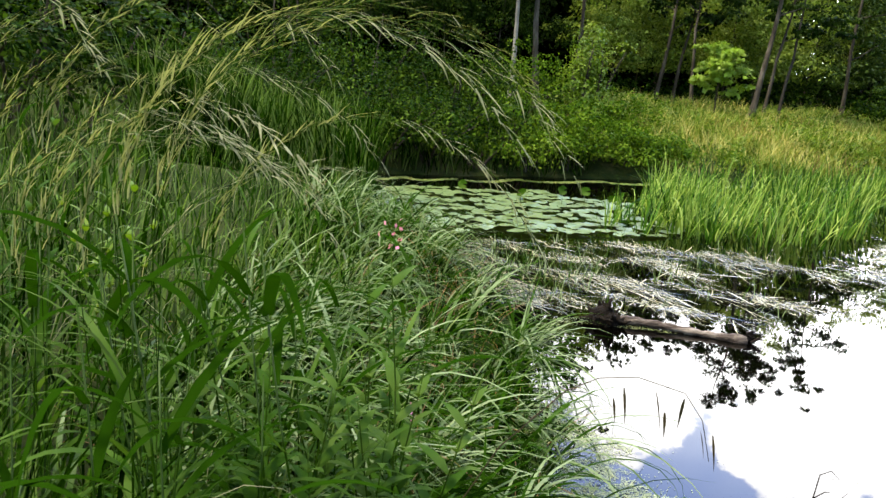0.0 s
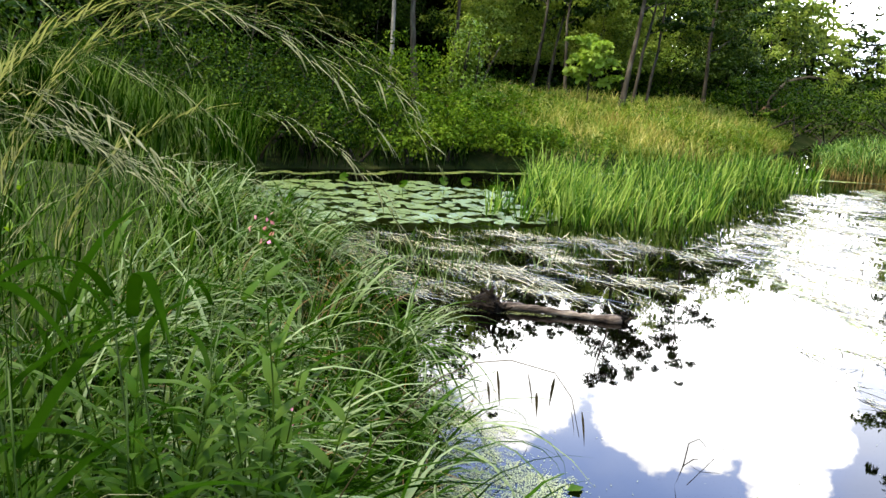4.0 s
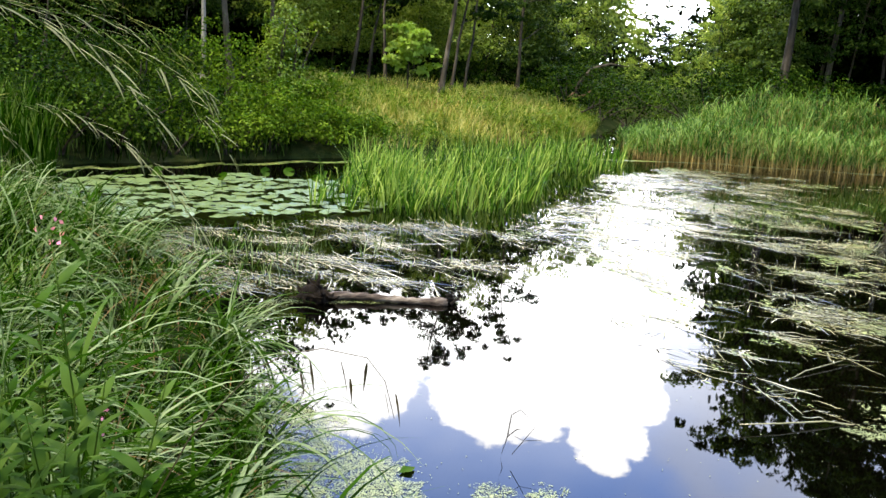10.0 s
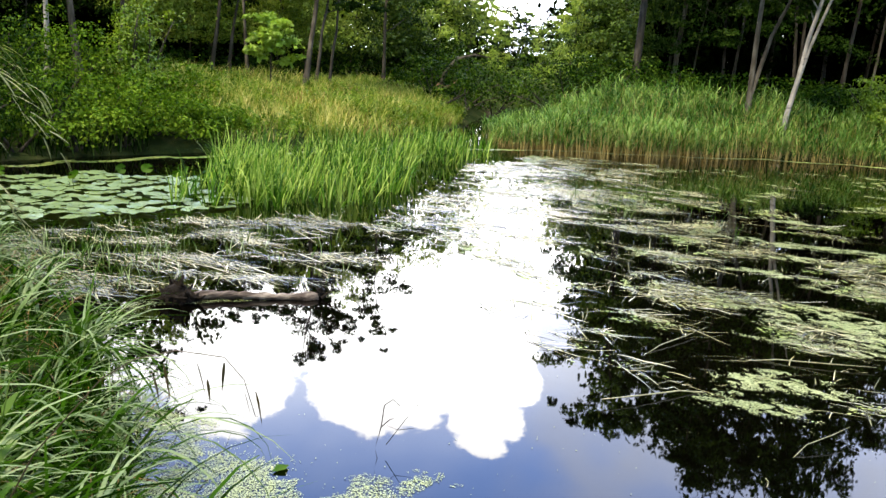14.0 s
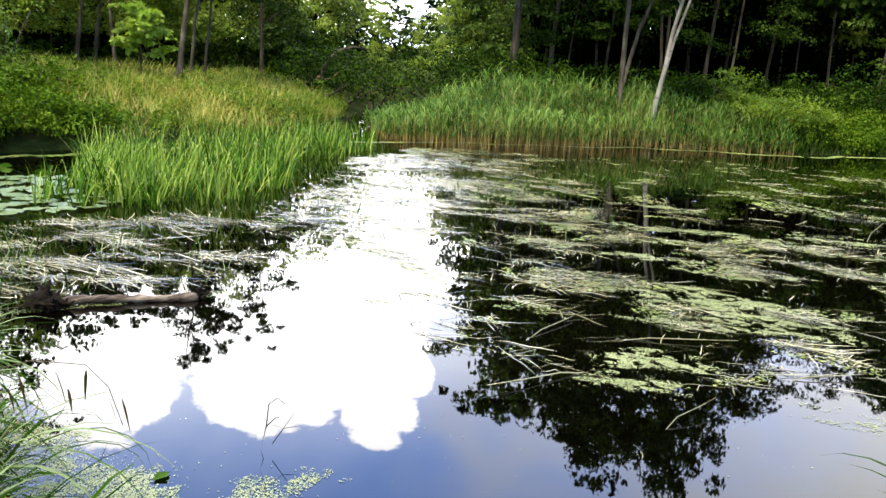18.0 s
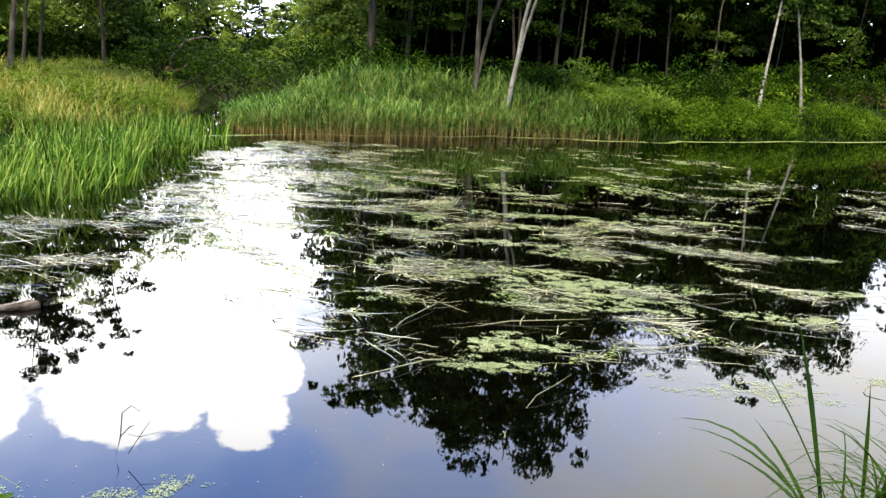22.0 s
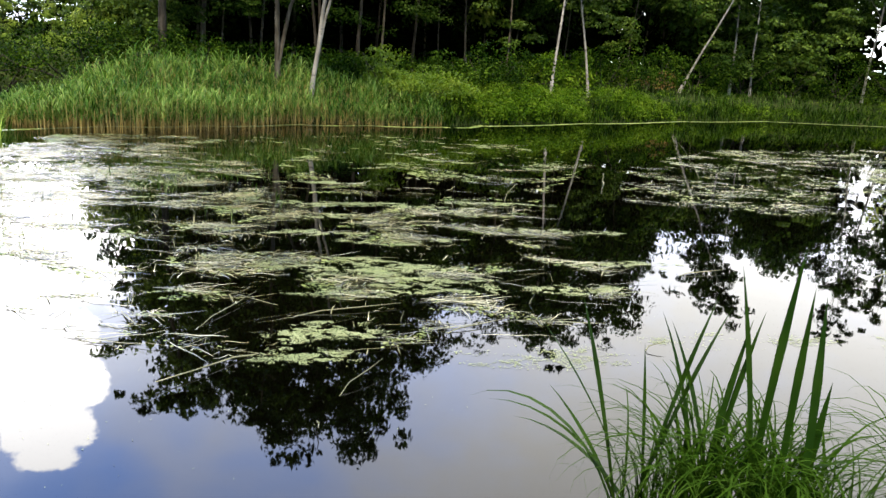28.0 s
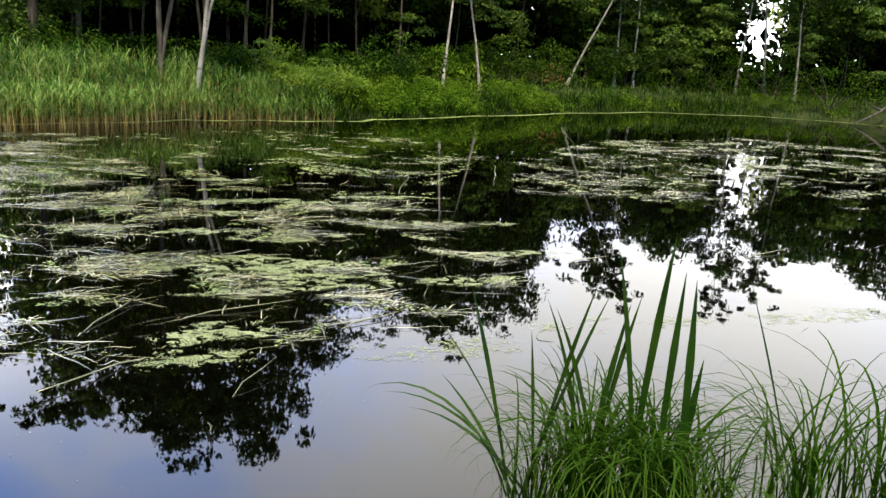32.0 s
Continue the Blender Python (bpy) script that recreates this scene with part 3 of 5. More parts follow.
# ------------------------------------------------------------------ far trees, west to east
def far_trees():
    """The wood round the pond. Each tuple: azimuth from the first view, distance, height, trunk radius."""
    wood = "trees of the wood round the pond"
    # single trees that stand clear of the wood
    tree("birch_tree", 1.09, 15.7, 5.6, 0.05, "slender young birch with a pale trunk on the bank", BIRCH, CROWN, (0.02, 0.0), 0.45, 0.25, 4200, 0.085, group=wood)
    tree("alder_tree", 1.65, 15.9, 5.4, 0.07, "leaning brown alder trunk on the shrubby bank", BARK, CROWN, (-0.09, 0.02), 0.45, 0.28, 4200, 0.085, group=wood)
    tree("maple_sapling", *polar(17.9, 19.0), 1.65, 0.022, "young maple with bright yellow-green leaves on the bank", BARK, MAPLE, (0.02, 0), 0.36, 0.44, 2000, 0.11, 11, 1.0)
    tree("leaning_tree", 6.54, 17.8, 5.3, 0.075, "leaning grey-brown tree with a thin high crown", BARK, CROWN, (0.17, 0.04), 0.5, 0.26, 5200, 0.065, 9, 0.5, group=wood)
    tree("alder_tree", 10.17, 21.2, 5.8, 0.06, "straight slim alder on the top of the bank", BARK, CROWN, (-0.01, 0), 0.3, 0.26, 4200, 0.085, group=wood)
    tree("oak_tree", *polar(43.1, 23.9), 8.4, 0.13, "tall dark-trunked tree behind the reed bed", DARKBARK, BOUGH, (-0.01, 0), 0.3, 0.25, 9000, 0.12, 11, group=wood)
    tree("alder_tree", 15.9, 13.0, 7.4, 0.075, "grey forked alder behind the reed bed", BARK, CROWN, (-0.05, 0.01), 0.4, 0.28, 7000, 0.12, 9, group=wood, fork=True)
    tree("birch_tree", 16.1, 12.2, 7.6, 0.065, "thick leaning birch with a forked pale trunk", BIRCH, CROWN, (0.13, -0.05), 0.38, 0.30, 8000, 0.12, 10, group=wood, fork=True)
    for az, d, h, r in [(69.6, 28, 8, 0.055), (72.2, 30.5, 8, 0.05), (81.3, 42, 9, 0.06), (82.6, 42.5, 9, 0.05), (89.2, 47, 9, 0.06), (91.0, 48, 10, 0.07), (92.9, 47, 9, 0.06)]:
        tree("birch_tree", *polar(az, d), h, r, "slim pale birch leaning out of the dark wood", BIRCH, CROWN, (0.05 + rng.normal() * 0.10, 0.04 + rng.normal() * 0.05), 0.42, 0.24, 2200, 0.19, 8, group=wood)
    tree("birch_tree", *polar(78.1, 38.5), 8.5, 0.058, "strongly leaning white birch at the water's edge", BIRCH, CROWN, (0.10, -0.42), 0.55, 0.22, 1700, 0.18, 6, group=wood)
    for az, d, h, r, l in [(13.9, 21, 4.6, 0.06, 0.10), (15.0, 21.5, 4.8, 0.05, 0.12), (16.4, 21, 4.6, 0.05, -0.1), (20.9, 20.2, 4.6, 0.05, 0.08), (21.8, 20.4, 4.8, 0.045, 0.1), (45.5, 26, 8, 0.09, 0.03), (8.2, 17.5, 6, 0.05, 0.05), (57.5, 28, 8, 0.045, 0.14), (63.5, 31, 9, 0.05, -0.1), (66.3, 31, 9, 0.045, 0.16)]:
        tree("young_tree", *polar(az, d), h, r, "thin bare-stemmed young tree at the wood's edge", BARK, CROWN, (l, 0.02), 0.45, 0.24, 2200, 0.10, 6, group=wood)

    # the skyline of the wood: how high its tops stand over the water's mirror, by bearing
    rim = [(-70, 24), (0, 22), (8.9, 20.2), (9.8, 22.6), (11, 21.5), (13, 19.6), (14.5, 17.4), (19, 17.2), (21, 18), (26, 17.5), (28.2, 15.5), (31, 14.8), (33.8, 14.3), (34.7, 11.5), (35.8, 10.6),
           (37.5, 12), (39, 17), (41, 21.5), (43.4, 24.2), (45.5, 22.6), (47, 23.2), (49.5, 26), (52.5, 26.4), (57, 28), (60.5, 24), (62.5, 20), (64, 18), (65.7, 16), (67.5, 19.5), (75.5, 19.4),
           (78.2, 16.5), (79, 10.8), (80, 10.2), (82, 11.8), (86, 13.5), (90, 11.8), (93.3, 12.8), (95, 11.1), (98, 12.8), (110, 13), (140, 16)]

    def height_at(az, dist):
        el = min(float(np.interp(az + q, *zip(*rim))) for q in (-1.6, 0, 1.6))
        return dist * math.tan(radians(el)) - 1.7 - 0.9

    kinds = [("alder_tree", DARKBARK, CROWN, "dark green alder crowded among the wood"), ("birch_tree", BARK, CROWN, "slim birch with a grey trunk among the wood"),
             ("aspen_tree", BARK, BOUGH_SUNLIT, "aspen in a sunlit leaf tone at the edge of the wood"), ("oak_tree", DARKBARK, CROWN, "broad dark tree in the depth of the wood")]
    fine, coarse = [], []
    for k in range(8):
        kind, bark, leaf, label = kinds[k // 2]
        r, lean = (0.036 if "birch" in kind else 0.055), (rng.normal() * 0.06, rng.normal() * 0.06)
        fine.append(tree(kind, 0, -60 - 6 * k, 8.0, r, label, bark, leaf, lean, 0.2 if k in (4, 5) else 0.3, 0.27, 4800, 0.13, 13, 0.8, group=wood))
    for k in range(4):
        kind, bark, leaf, label = kinds[k]
        coarse.append(tree(kind, 8, -60 - 6 * k, 8.0, 0.06, label, bark, leaf if k == 2 else CROWN, (rng.normal() * 0.06, rng.normal() * 0.06), 0.15, 0.28, 1700, 0.24, 11, 0.95, group=wood))
    edge = lambda az: float(np.interp(az, [-70, -8, 8, 12, 24, 29, 31, 33, 37, 39, 44, 56, 62, 70, 80, 90, 100, 120], [17, 17, 18, 22, 25, 29, 36, 46, 46, 29, 26, 25, 28.5, 34, 42, 47.5, 50, 50]))
    used = set()
    n = 0
    for a0 in np.arange(-58, 112, 2.8):
        for row in range(2):
            az = a0 + rng.normal() * 0.9 + row
            d = edge(az) + row * 4.0 + rng.random() * 2.5 + (1.8 if az > 50 else 0)
            if 33.5 < az < 37.5 and row > 1 or 88.8 < az < 92.4 or 33.2 < az < 37.6:
                continue
            x, y = polar(az, d)
            if 23 < az < 34.2 and row:
                continue
            h = max(2.6, height_at(az, d) * ((0.95 if 41 < az < 62 else 0.86) + 0.12 * rng.random()))
            protos = coarse if row else fine
            i = int(rng.integers(0, len(protos)))
            # brighter aspens paint the sunlit stretch, dark crowns the shaded east
            if not row and 5 < az < 40:
                i = int(rng.choice([4, 5, 4, 5, 2]))
            if not row and az > 47:
                i = int(rng.choice([0, 1, 2, 3, 6, 7]))
            m = pose(x, y, float(ground_z(x, y)) - 0.1, 0, 0, rng.random() * 360)
            ob = copy_thing(protos[i], m) if (row, i) in used else protos[i]
            used.add((row, i))
            ob.matrix_basis = m @ Matrix.Diagonal((min(h, 9) / 8 * (0.7 + 0.3 * rng.random()),) * 2 + (h / 8, 1))
            n += 1
    # broad leafy trees behind the head of the mound
    for az, d, h in [(24.6, 31, 5.6), (27.0, 33, 5.4), (29.3, 35, 5.6), (31.4, 38, 6.2)]:
        x, y = polar(az, d)
        ob = copy_thing(coarse[2], pose(x, y, 0))
        ob.matrix_basis = pose(x, y, float(ground_z(x, y)) - 0.1, 0, 0, rng.random() * 360) @ Matrix.Diagonal((0.75, 0.75, h / 8, 1))
    # low trees on the bend of the channel
    for az, d, h in [(33.7, 30.0, 2.9), (36.6, 29.5, 2.5), (38.4, 28.5, 4.0)]:
        x, y = polar(az, d)
        ob = copy_thing(fine[5], pose(x, y, 0))
        ob.matrix_basis = pose(x, y, float(ground_z(x, y)) - 0.1, 0, 0, rng.random() * 360) @ Matrix.Diagonal((h / 9, h / 9, h / 8, 1))
    # far small trees that close the gap over the channel
    for az in np.arange(25.5, 39, 0.6):
        d = 52 + 8 * rng.random()
        x, y = polar(az, d)
        h = 3.0 + 1.2 * rng.random() + 0.35 * max(0, abs(az - 35.5) - 1.5)
        ob = copy_thing(coarse[int(rng.integers(0, 4))], pose(x, y, float(ground_z(x, y)) - 0.1, 0, 0, rng.random() * 360))
        ob.matrix_basis = pose(x, y, float(ground_z(x, y)) - 0.1, 0, 0, rng.random() * 360) @ Matrix.Diagonal((h / 4.6, h / 4.6, h / 8, 1))
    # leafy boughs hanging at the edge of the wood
    # each stretch's leaf tone carries how sunlit or shaded it looks
    for lo, hi, count, leaf, cut, foot in [(9, 24, 520, BOUGH_SUNLIT, 0.34, 1.7), (24, 32.4, 230, BOUGH, 0.42, 1.5), (37.5, 43.5, 190, BOUGH, 0.42, 1.3), (43.5, 62, 260, CROWN, 0.47, 2.3), (62, 80, 230, BOUGH, 0.55, 2.4), (80, 98, 330, BOUGH, 0.46, 1.8), (-32, 9, 330, CROWN, 0.45, 2.0)]:
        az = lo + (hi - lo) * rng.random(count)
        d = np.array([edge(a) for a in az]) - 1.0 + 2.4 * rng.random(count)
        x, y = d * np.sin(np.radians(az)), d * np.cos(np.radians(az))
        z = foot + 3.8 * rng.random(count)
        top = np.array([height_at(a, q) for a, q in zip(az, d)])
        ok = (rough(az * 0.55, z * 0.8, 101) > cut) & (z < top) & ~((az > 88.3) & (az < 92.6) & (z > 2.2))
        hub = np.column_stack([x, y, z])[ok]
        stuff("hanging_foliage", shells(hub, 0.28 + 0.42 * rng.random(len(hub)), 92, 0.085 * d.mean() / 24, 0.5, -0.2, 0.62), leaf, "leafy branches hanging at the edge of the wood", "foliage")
    # the leafy depth of the wood, its shade put into near-black leaf colour
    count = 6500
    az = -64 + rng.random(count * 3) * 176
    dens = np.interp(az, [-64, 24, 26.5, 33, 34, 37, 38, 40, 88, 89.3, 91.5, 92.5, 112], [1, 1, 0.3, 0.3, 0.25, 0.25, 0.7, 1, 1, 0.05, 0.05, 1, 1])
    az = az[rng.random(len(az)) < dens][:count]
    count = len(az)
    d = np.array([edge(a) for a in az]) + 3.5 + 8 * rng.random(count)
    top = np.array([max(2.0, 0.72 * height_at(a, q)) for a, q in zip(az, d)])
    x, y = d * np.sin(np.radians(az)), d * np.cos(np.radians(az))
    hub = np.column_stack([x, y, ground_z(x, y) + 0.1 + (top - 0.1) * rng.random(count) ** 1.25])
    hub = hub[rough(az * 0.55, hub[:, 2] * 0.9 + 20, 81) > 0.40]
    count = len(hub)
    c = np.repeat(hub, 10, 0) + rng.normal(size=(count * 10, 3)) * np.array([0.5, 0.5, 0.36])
    stuff("wood_thicket", leaves(c, 0.28 * (0.6 + 0.8 * rng.random(len(c)))), DEEP_SHADE, "dense leafy thicket deep in the wood, near-black in place of shade", "thicket")
    # closed canopy over the wood, added to keep sky and sun off the thicket
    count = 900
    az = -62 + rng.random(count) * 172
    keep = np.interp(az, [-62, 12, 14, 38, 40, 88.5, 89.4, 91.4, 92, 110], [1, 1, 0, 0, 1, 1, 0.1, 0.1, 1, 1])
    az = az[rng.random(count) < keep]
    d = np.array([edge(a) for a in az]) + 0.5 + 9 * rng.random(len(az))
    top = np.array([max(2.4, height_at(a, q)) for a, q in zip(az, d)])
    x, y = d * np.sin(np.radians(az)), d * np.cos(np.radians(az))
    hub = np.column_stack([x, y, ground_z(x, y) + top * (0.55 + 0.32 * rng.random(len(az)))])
    stuff("wood_canopy", shells(hub, 0.5 + 0.5 * rng.random(len(az)), 60, 0.2, 0.6, -0.3, 0.7), CROWN, "dense dark green canopy added over the wood to shade it", "canopy")
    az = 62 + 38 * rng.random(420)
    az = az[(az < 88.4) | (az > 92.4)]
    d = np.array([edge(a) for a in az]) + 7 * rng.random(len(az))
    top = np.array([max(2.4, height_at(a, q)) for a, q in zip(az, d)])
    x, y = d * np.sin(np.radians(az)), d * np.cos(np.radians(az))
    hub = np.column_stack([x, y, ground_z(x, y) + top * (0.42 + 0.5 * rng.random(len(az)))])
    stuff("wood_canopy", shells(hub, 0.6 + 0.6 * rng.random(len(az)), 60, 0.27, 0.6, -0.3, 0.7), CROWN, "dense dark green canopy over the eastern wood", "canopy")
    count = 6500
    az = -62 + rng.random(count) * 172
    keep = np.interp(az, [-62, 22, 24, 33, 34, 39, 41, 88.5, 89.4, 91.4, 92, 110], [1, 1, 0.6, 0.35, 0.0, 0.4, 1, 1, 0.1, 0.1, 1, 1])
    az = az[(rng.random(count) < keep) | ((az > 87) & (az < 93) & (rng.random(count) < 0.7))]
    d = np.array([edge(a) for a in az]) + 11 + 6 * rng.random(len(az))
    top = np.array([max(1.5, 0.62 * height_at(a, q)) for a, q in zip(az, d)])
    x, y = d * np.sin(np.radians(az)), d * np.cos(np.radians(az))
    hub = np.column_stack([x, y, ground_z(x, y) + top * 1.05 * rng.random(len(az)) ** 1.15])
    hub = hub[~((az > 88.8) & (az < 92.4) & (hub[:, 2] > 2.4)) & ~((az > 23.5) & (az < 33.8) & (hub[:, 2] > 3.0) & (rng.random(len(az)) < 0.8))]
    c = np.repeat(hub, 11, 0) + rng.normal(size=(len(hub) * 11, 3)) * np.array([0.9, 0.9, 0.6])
    stuff("wood_thicket", leaves(c, np.where((np.degrees(np.arctan2(c[:, 0], c[:, 1])) > 22) & (np.degrees(np.arctan2(c[:, 0], c[:, 1])) < 40), 0.42, 0.95) * (0.6 + 0.8 * rng.random(len(c)))), DEEP_SHADE, "closed depth of the wood, its shade put into black-green leaves", "thicket")
    # low brambles and nettles that close the foot of the wood
    count = 2300
    az = -30 + rng.random(count) * 132
    d = np.array([edge(a) for a in az]) - 1.0 + 3.5 * rng.random(count)
    x, y = d * np.sin(np.radians(az)), d * np.cos(np.radians(az))
    ok = shore_distance(x, y) > 0.3
    x, y = x[ok], y[ok]
    hub = np.column_stack([x, y, ground_z(x, y) + 0.03 + 0.5 * rng.random(len(x)) ** 1.6])
    stuff("bramble_undergrowth", shells(hub, 0.2 + 0.25 * rng.random(len(x)), 16, 0.115, 0.8, -0.2), SHRUB, "low green bramble and nettle at the foot of the wood", "undergrowth")


far_trees()


def far_shrubs():
    bank = "shrubs on the far banks"
    green = "dense green shrub overhanging the water on the far bank"
    for az, d, h, w in [(-14, 12.1, 1.9, 2.6), (-9, 11.9, 1.7, 2.4), (-5, 11.95, 1.5, 2.2), (-1.5, 12.15, 1.5, 2.0), (2, 12.3, 1.3, 2.0), (5.5, 12.6, 1.2, 2.0), (8.5, 12.95, 1.2, 1.8), (0, 14.0, 1.5, 2.2), (4.5, 14.6, 1.5, 2.2), (-6, 14.5, 2.2, 2.6), (-12, 15, 2.6, 3)]:
        # leaf tone drops west of azimuth 3 to paint the bank's shadowed end
        shrub("shrub", *polar(az, d), h, w, green, SHRUB if az < 3 else SHRUB_MID, 4400, 0.052, 5, bank)
    for az, d, h, w in [(10.3, 13.5, 0.8, 1.7), (12.2, 13.6, 0.65, 1.6), (14.2, 13.9, 0.5, 1.5), (11.2, 14.8, 0.9, 1.8)]:
        shrub("shrub", *polar(az, d), h, w, "low lush green bush on the slope of the bank", SHRUB_MID, 3000, 0.056, 5, bank)
    for az, d, h, w in [(27.2, 19.0, 0.55, 1.1), (28.6, 19.6, 0.4, 0.9), (25.6, 18.2, 0.3, 0.8)]:
        shrub("shrub", *polar(az, d), h, w, "small pale green bush on the crest of the mound", SHRUB_LIGHT, 1800, 0.05, 4, bank)
    for az, d, h, w in [(69.3, 29.8, 1.5, 2.4), (71.2, 31.6, 1.6, 2.4)]:
        shrub("willow_bush", *polar(az, d), h, w, "feathery grey-green willow bush at the water's edge", SHRUB_MID, 3600, 0.10, 8, bank, True)
    shrub("willow_bush", *polar(9.3, 14.6), 2.0, 1.3, "upright willow bush rising above the bank", SHRUB_LIGHT, 4200, 0.056, 6, bank, True)
    for az, d, h, w in [(-34, 9.0, 2.0, 2.6), (-29, 9.5, 2.1, 2.6), (-25, 10.0, 1.9, 2.4), (-20, 10.8, 1.8, 2.4), (-38, 8.5, 2.2, 2.6)]:
        shrub("shrub", *polar(az, d), h, w, "green bank shrub behind the tall grass", SHRUB, 2600, 0.075, 5, bank)
    for az, d, h, w in [(29.5, 22.5, 1.7, 3.0), (31.5, 25, 2.0, 3.6), (33.5, 27, 1.8, 3.2), (38, 23, 2.4, 3.2), (41, 23, 1.7, 3.0), (45, 23.5, 1.2, 2.4), (23.2, 27.5, 2.0, 3.0), (25.4, 28.5, 2.3, 3.2), (27.4, 29, 2.2, 3.0), (29.0, 31, 2.4, 3.4), (21.0, 27, 1.9, 2.8)]:
        shrub("shrub", *polar(az, d), h, w, "dark leafy undergrowth at the foot of the trees", SHRUB, 3600, 0.075, 5, bank)
    for az, d, h, w in [(58.9, 22.3, 0.75, 2.2), (60.4, 22.6, 1.0, 2.6), (62.0, 23.6, 0.8, 2.4), (57.6, 22.2, 1.5, 0.9)]:
        shrub("shrub", *polar(az, d), h, w, "bright yellow-green bush leaning over the water", SHRUB_LIGHT, 4200, 0.058, 5, bank)
    for az, d, h, w in [(53, 22.5, 0.8, 2.2), (56, 23, 0.9, 2.2), (63.2, 25.2, 1.4, 2.6), (65.5, 26.2, 1.6, 2.4), (67.5, 28.5, 1.4, 2.6), (73, 34.5, 1.9, 3.2), (74.5, 35.5, 1.6, 3.0), (76, 37.5, 2.1, 3.4), (79, 40, 2.2, 3.5), (82, 42.5, 2.4, 3.6), (85, 44.5, 2.4, 3.8), (88, 46, 2.6, 4.0), (91.5, 46.5, 2.8, 4.0), (95, 46, 3.2, 4.2), (99, 46, 3.0, 4)]:
        shrub("shrub", *polar(az, d), h, w, "dark green waterside bush below the wood", SHRUB, 3000, 0.085, 5, bank)


far_shrubs()


def dead_wood():
    """Broken and fallen wood on the far banks."""
    x, y = polar(29.4, 23.8)
    root = thing("broken_tree", x, y, float(ground_z(x, y)) - 0.05, "snapped tree with torn orange-brown wood and a bent limb", "broken tree")
    trunk = part("trunk", tubes_mesh("trunk", [tube([(-0.45, 0.3, 0.0), (-0.15, 0.15, 0.22), (0.1, 0.0, 0.5), (0.12, 0.0, 0.62)], [0.16, 0.15, 0.13, 0.09], 8)], RAWWOOD), root)
    part("limb", tubes_mesh("limb", [tube([(0.08, 0, 0.45), (0.2, -0.1, 0.95), (0.5, -0.2, 1.35), (1.0, -0.35, 1.5), (1.5, -0.5, 1.45)], [0.07, 0.06, 0.05, 0.035, 0.015], 6)], BARK), trunk)
    part("limb", tubes_mesh("limb", [tube([(0.1, 0, 0.5), (0.4, -0.1, 0.55), (0.6, -0.15, 0.75)], [0.05, 0.04, 0.01], 6)], RAWWOOD), trunk)
    x, y = polar(97.6, 43.0)
    root = thing("fallen_branch", x, y, 0.0, "bare grey fallen branch reaching over the water", "branch")
    stem = part("stem", tubes_mesh("stem", [tube([(2.2, -1.0, 1.1), (1.2, -0.5, 0.75), (0.3, 0.2, 0.35), (-0.6, 0.9, 0.05)], [0.09, 0.07, 0.05, 0.02], 6)], BARK), root)
    part("side_branch", tubes_mesh("side_branch", [tube([(1.2, -0.5, 0.75), (0.4, 0.1, 0.95), (-0.3, 0.5, 1.2)], [0.05, 0.03, 0.01], 6)], BARK), stem)
    x, y = polar(76.5, 37.0)
    shrub("dead_brush", x, y, 1.1, 1.8, "dry red-brown brushwood at the foot of a leaning birch", WITHERED, 500, 0.09, 9)


dead_wood()


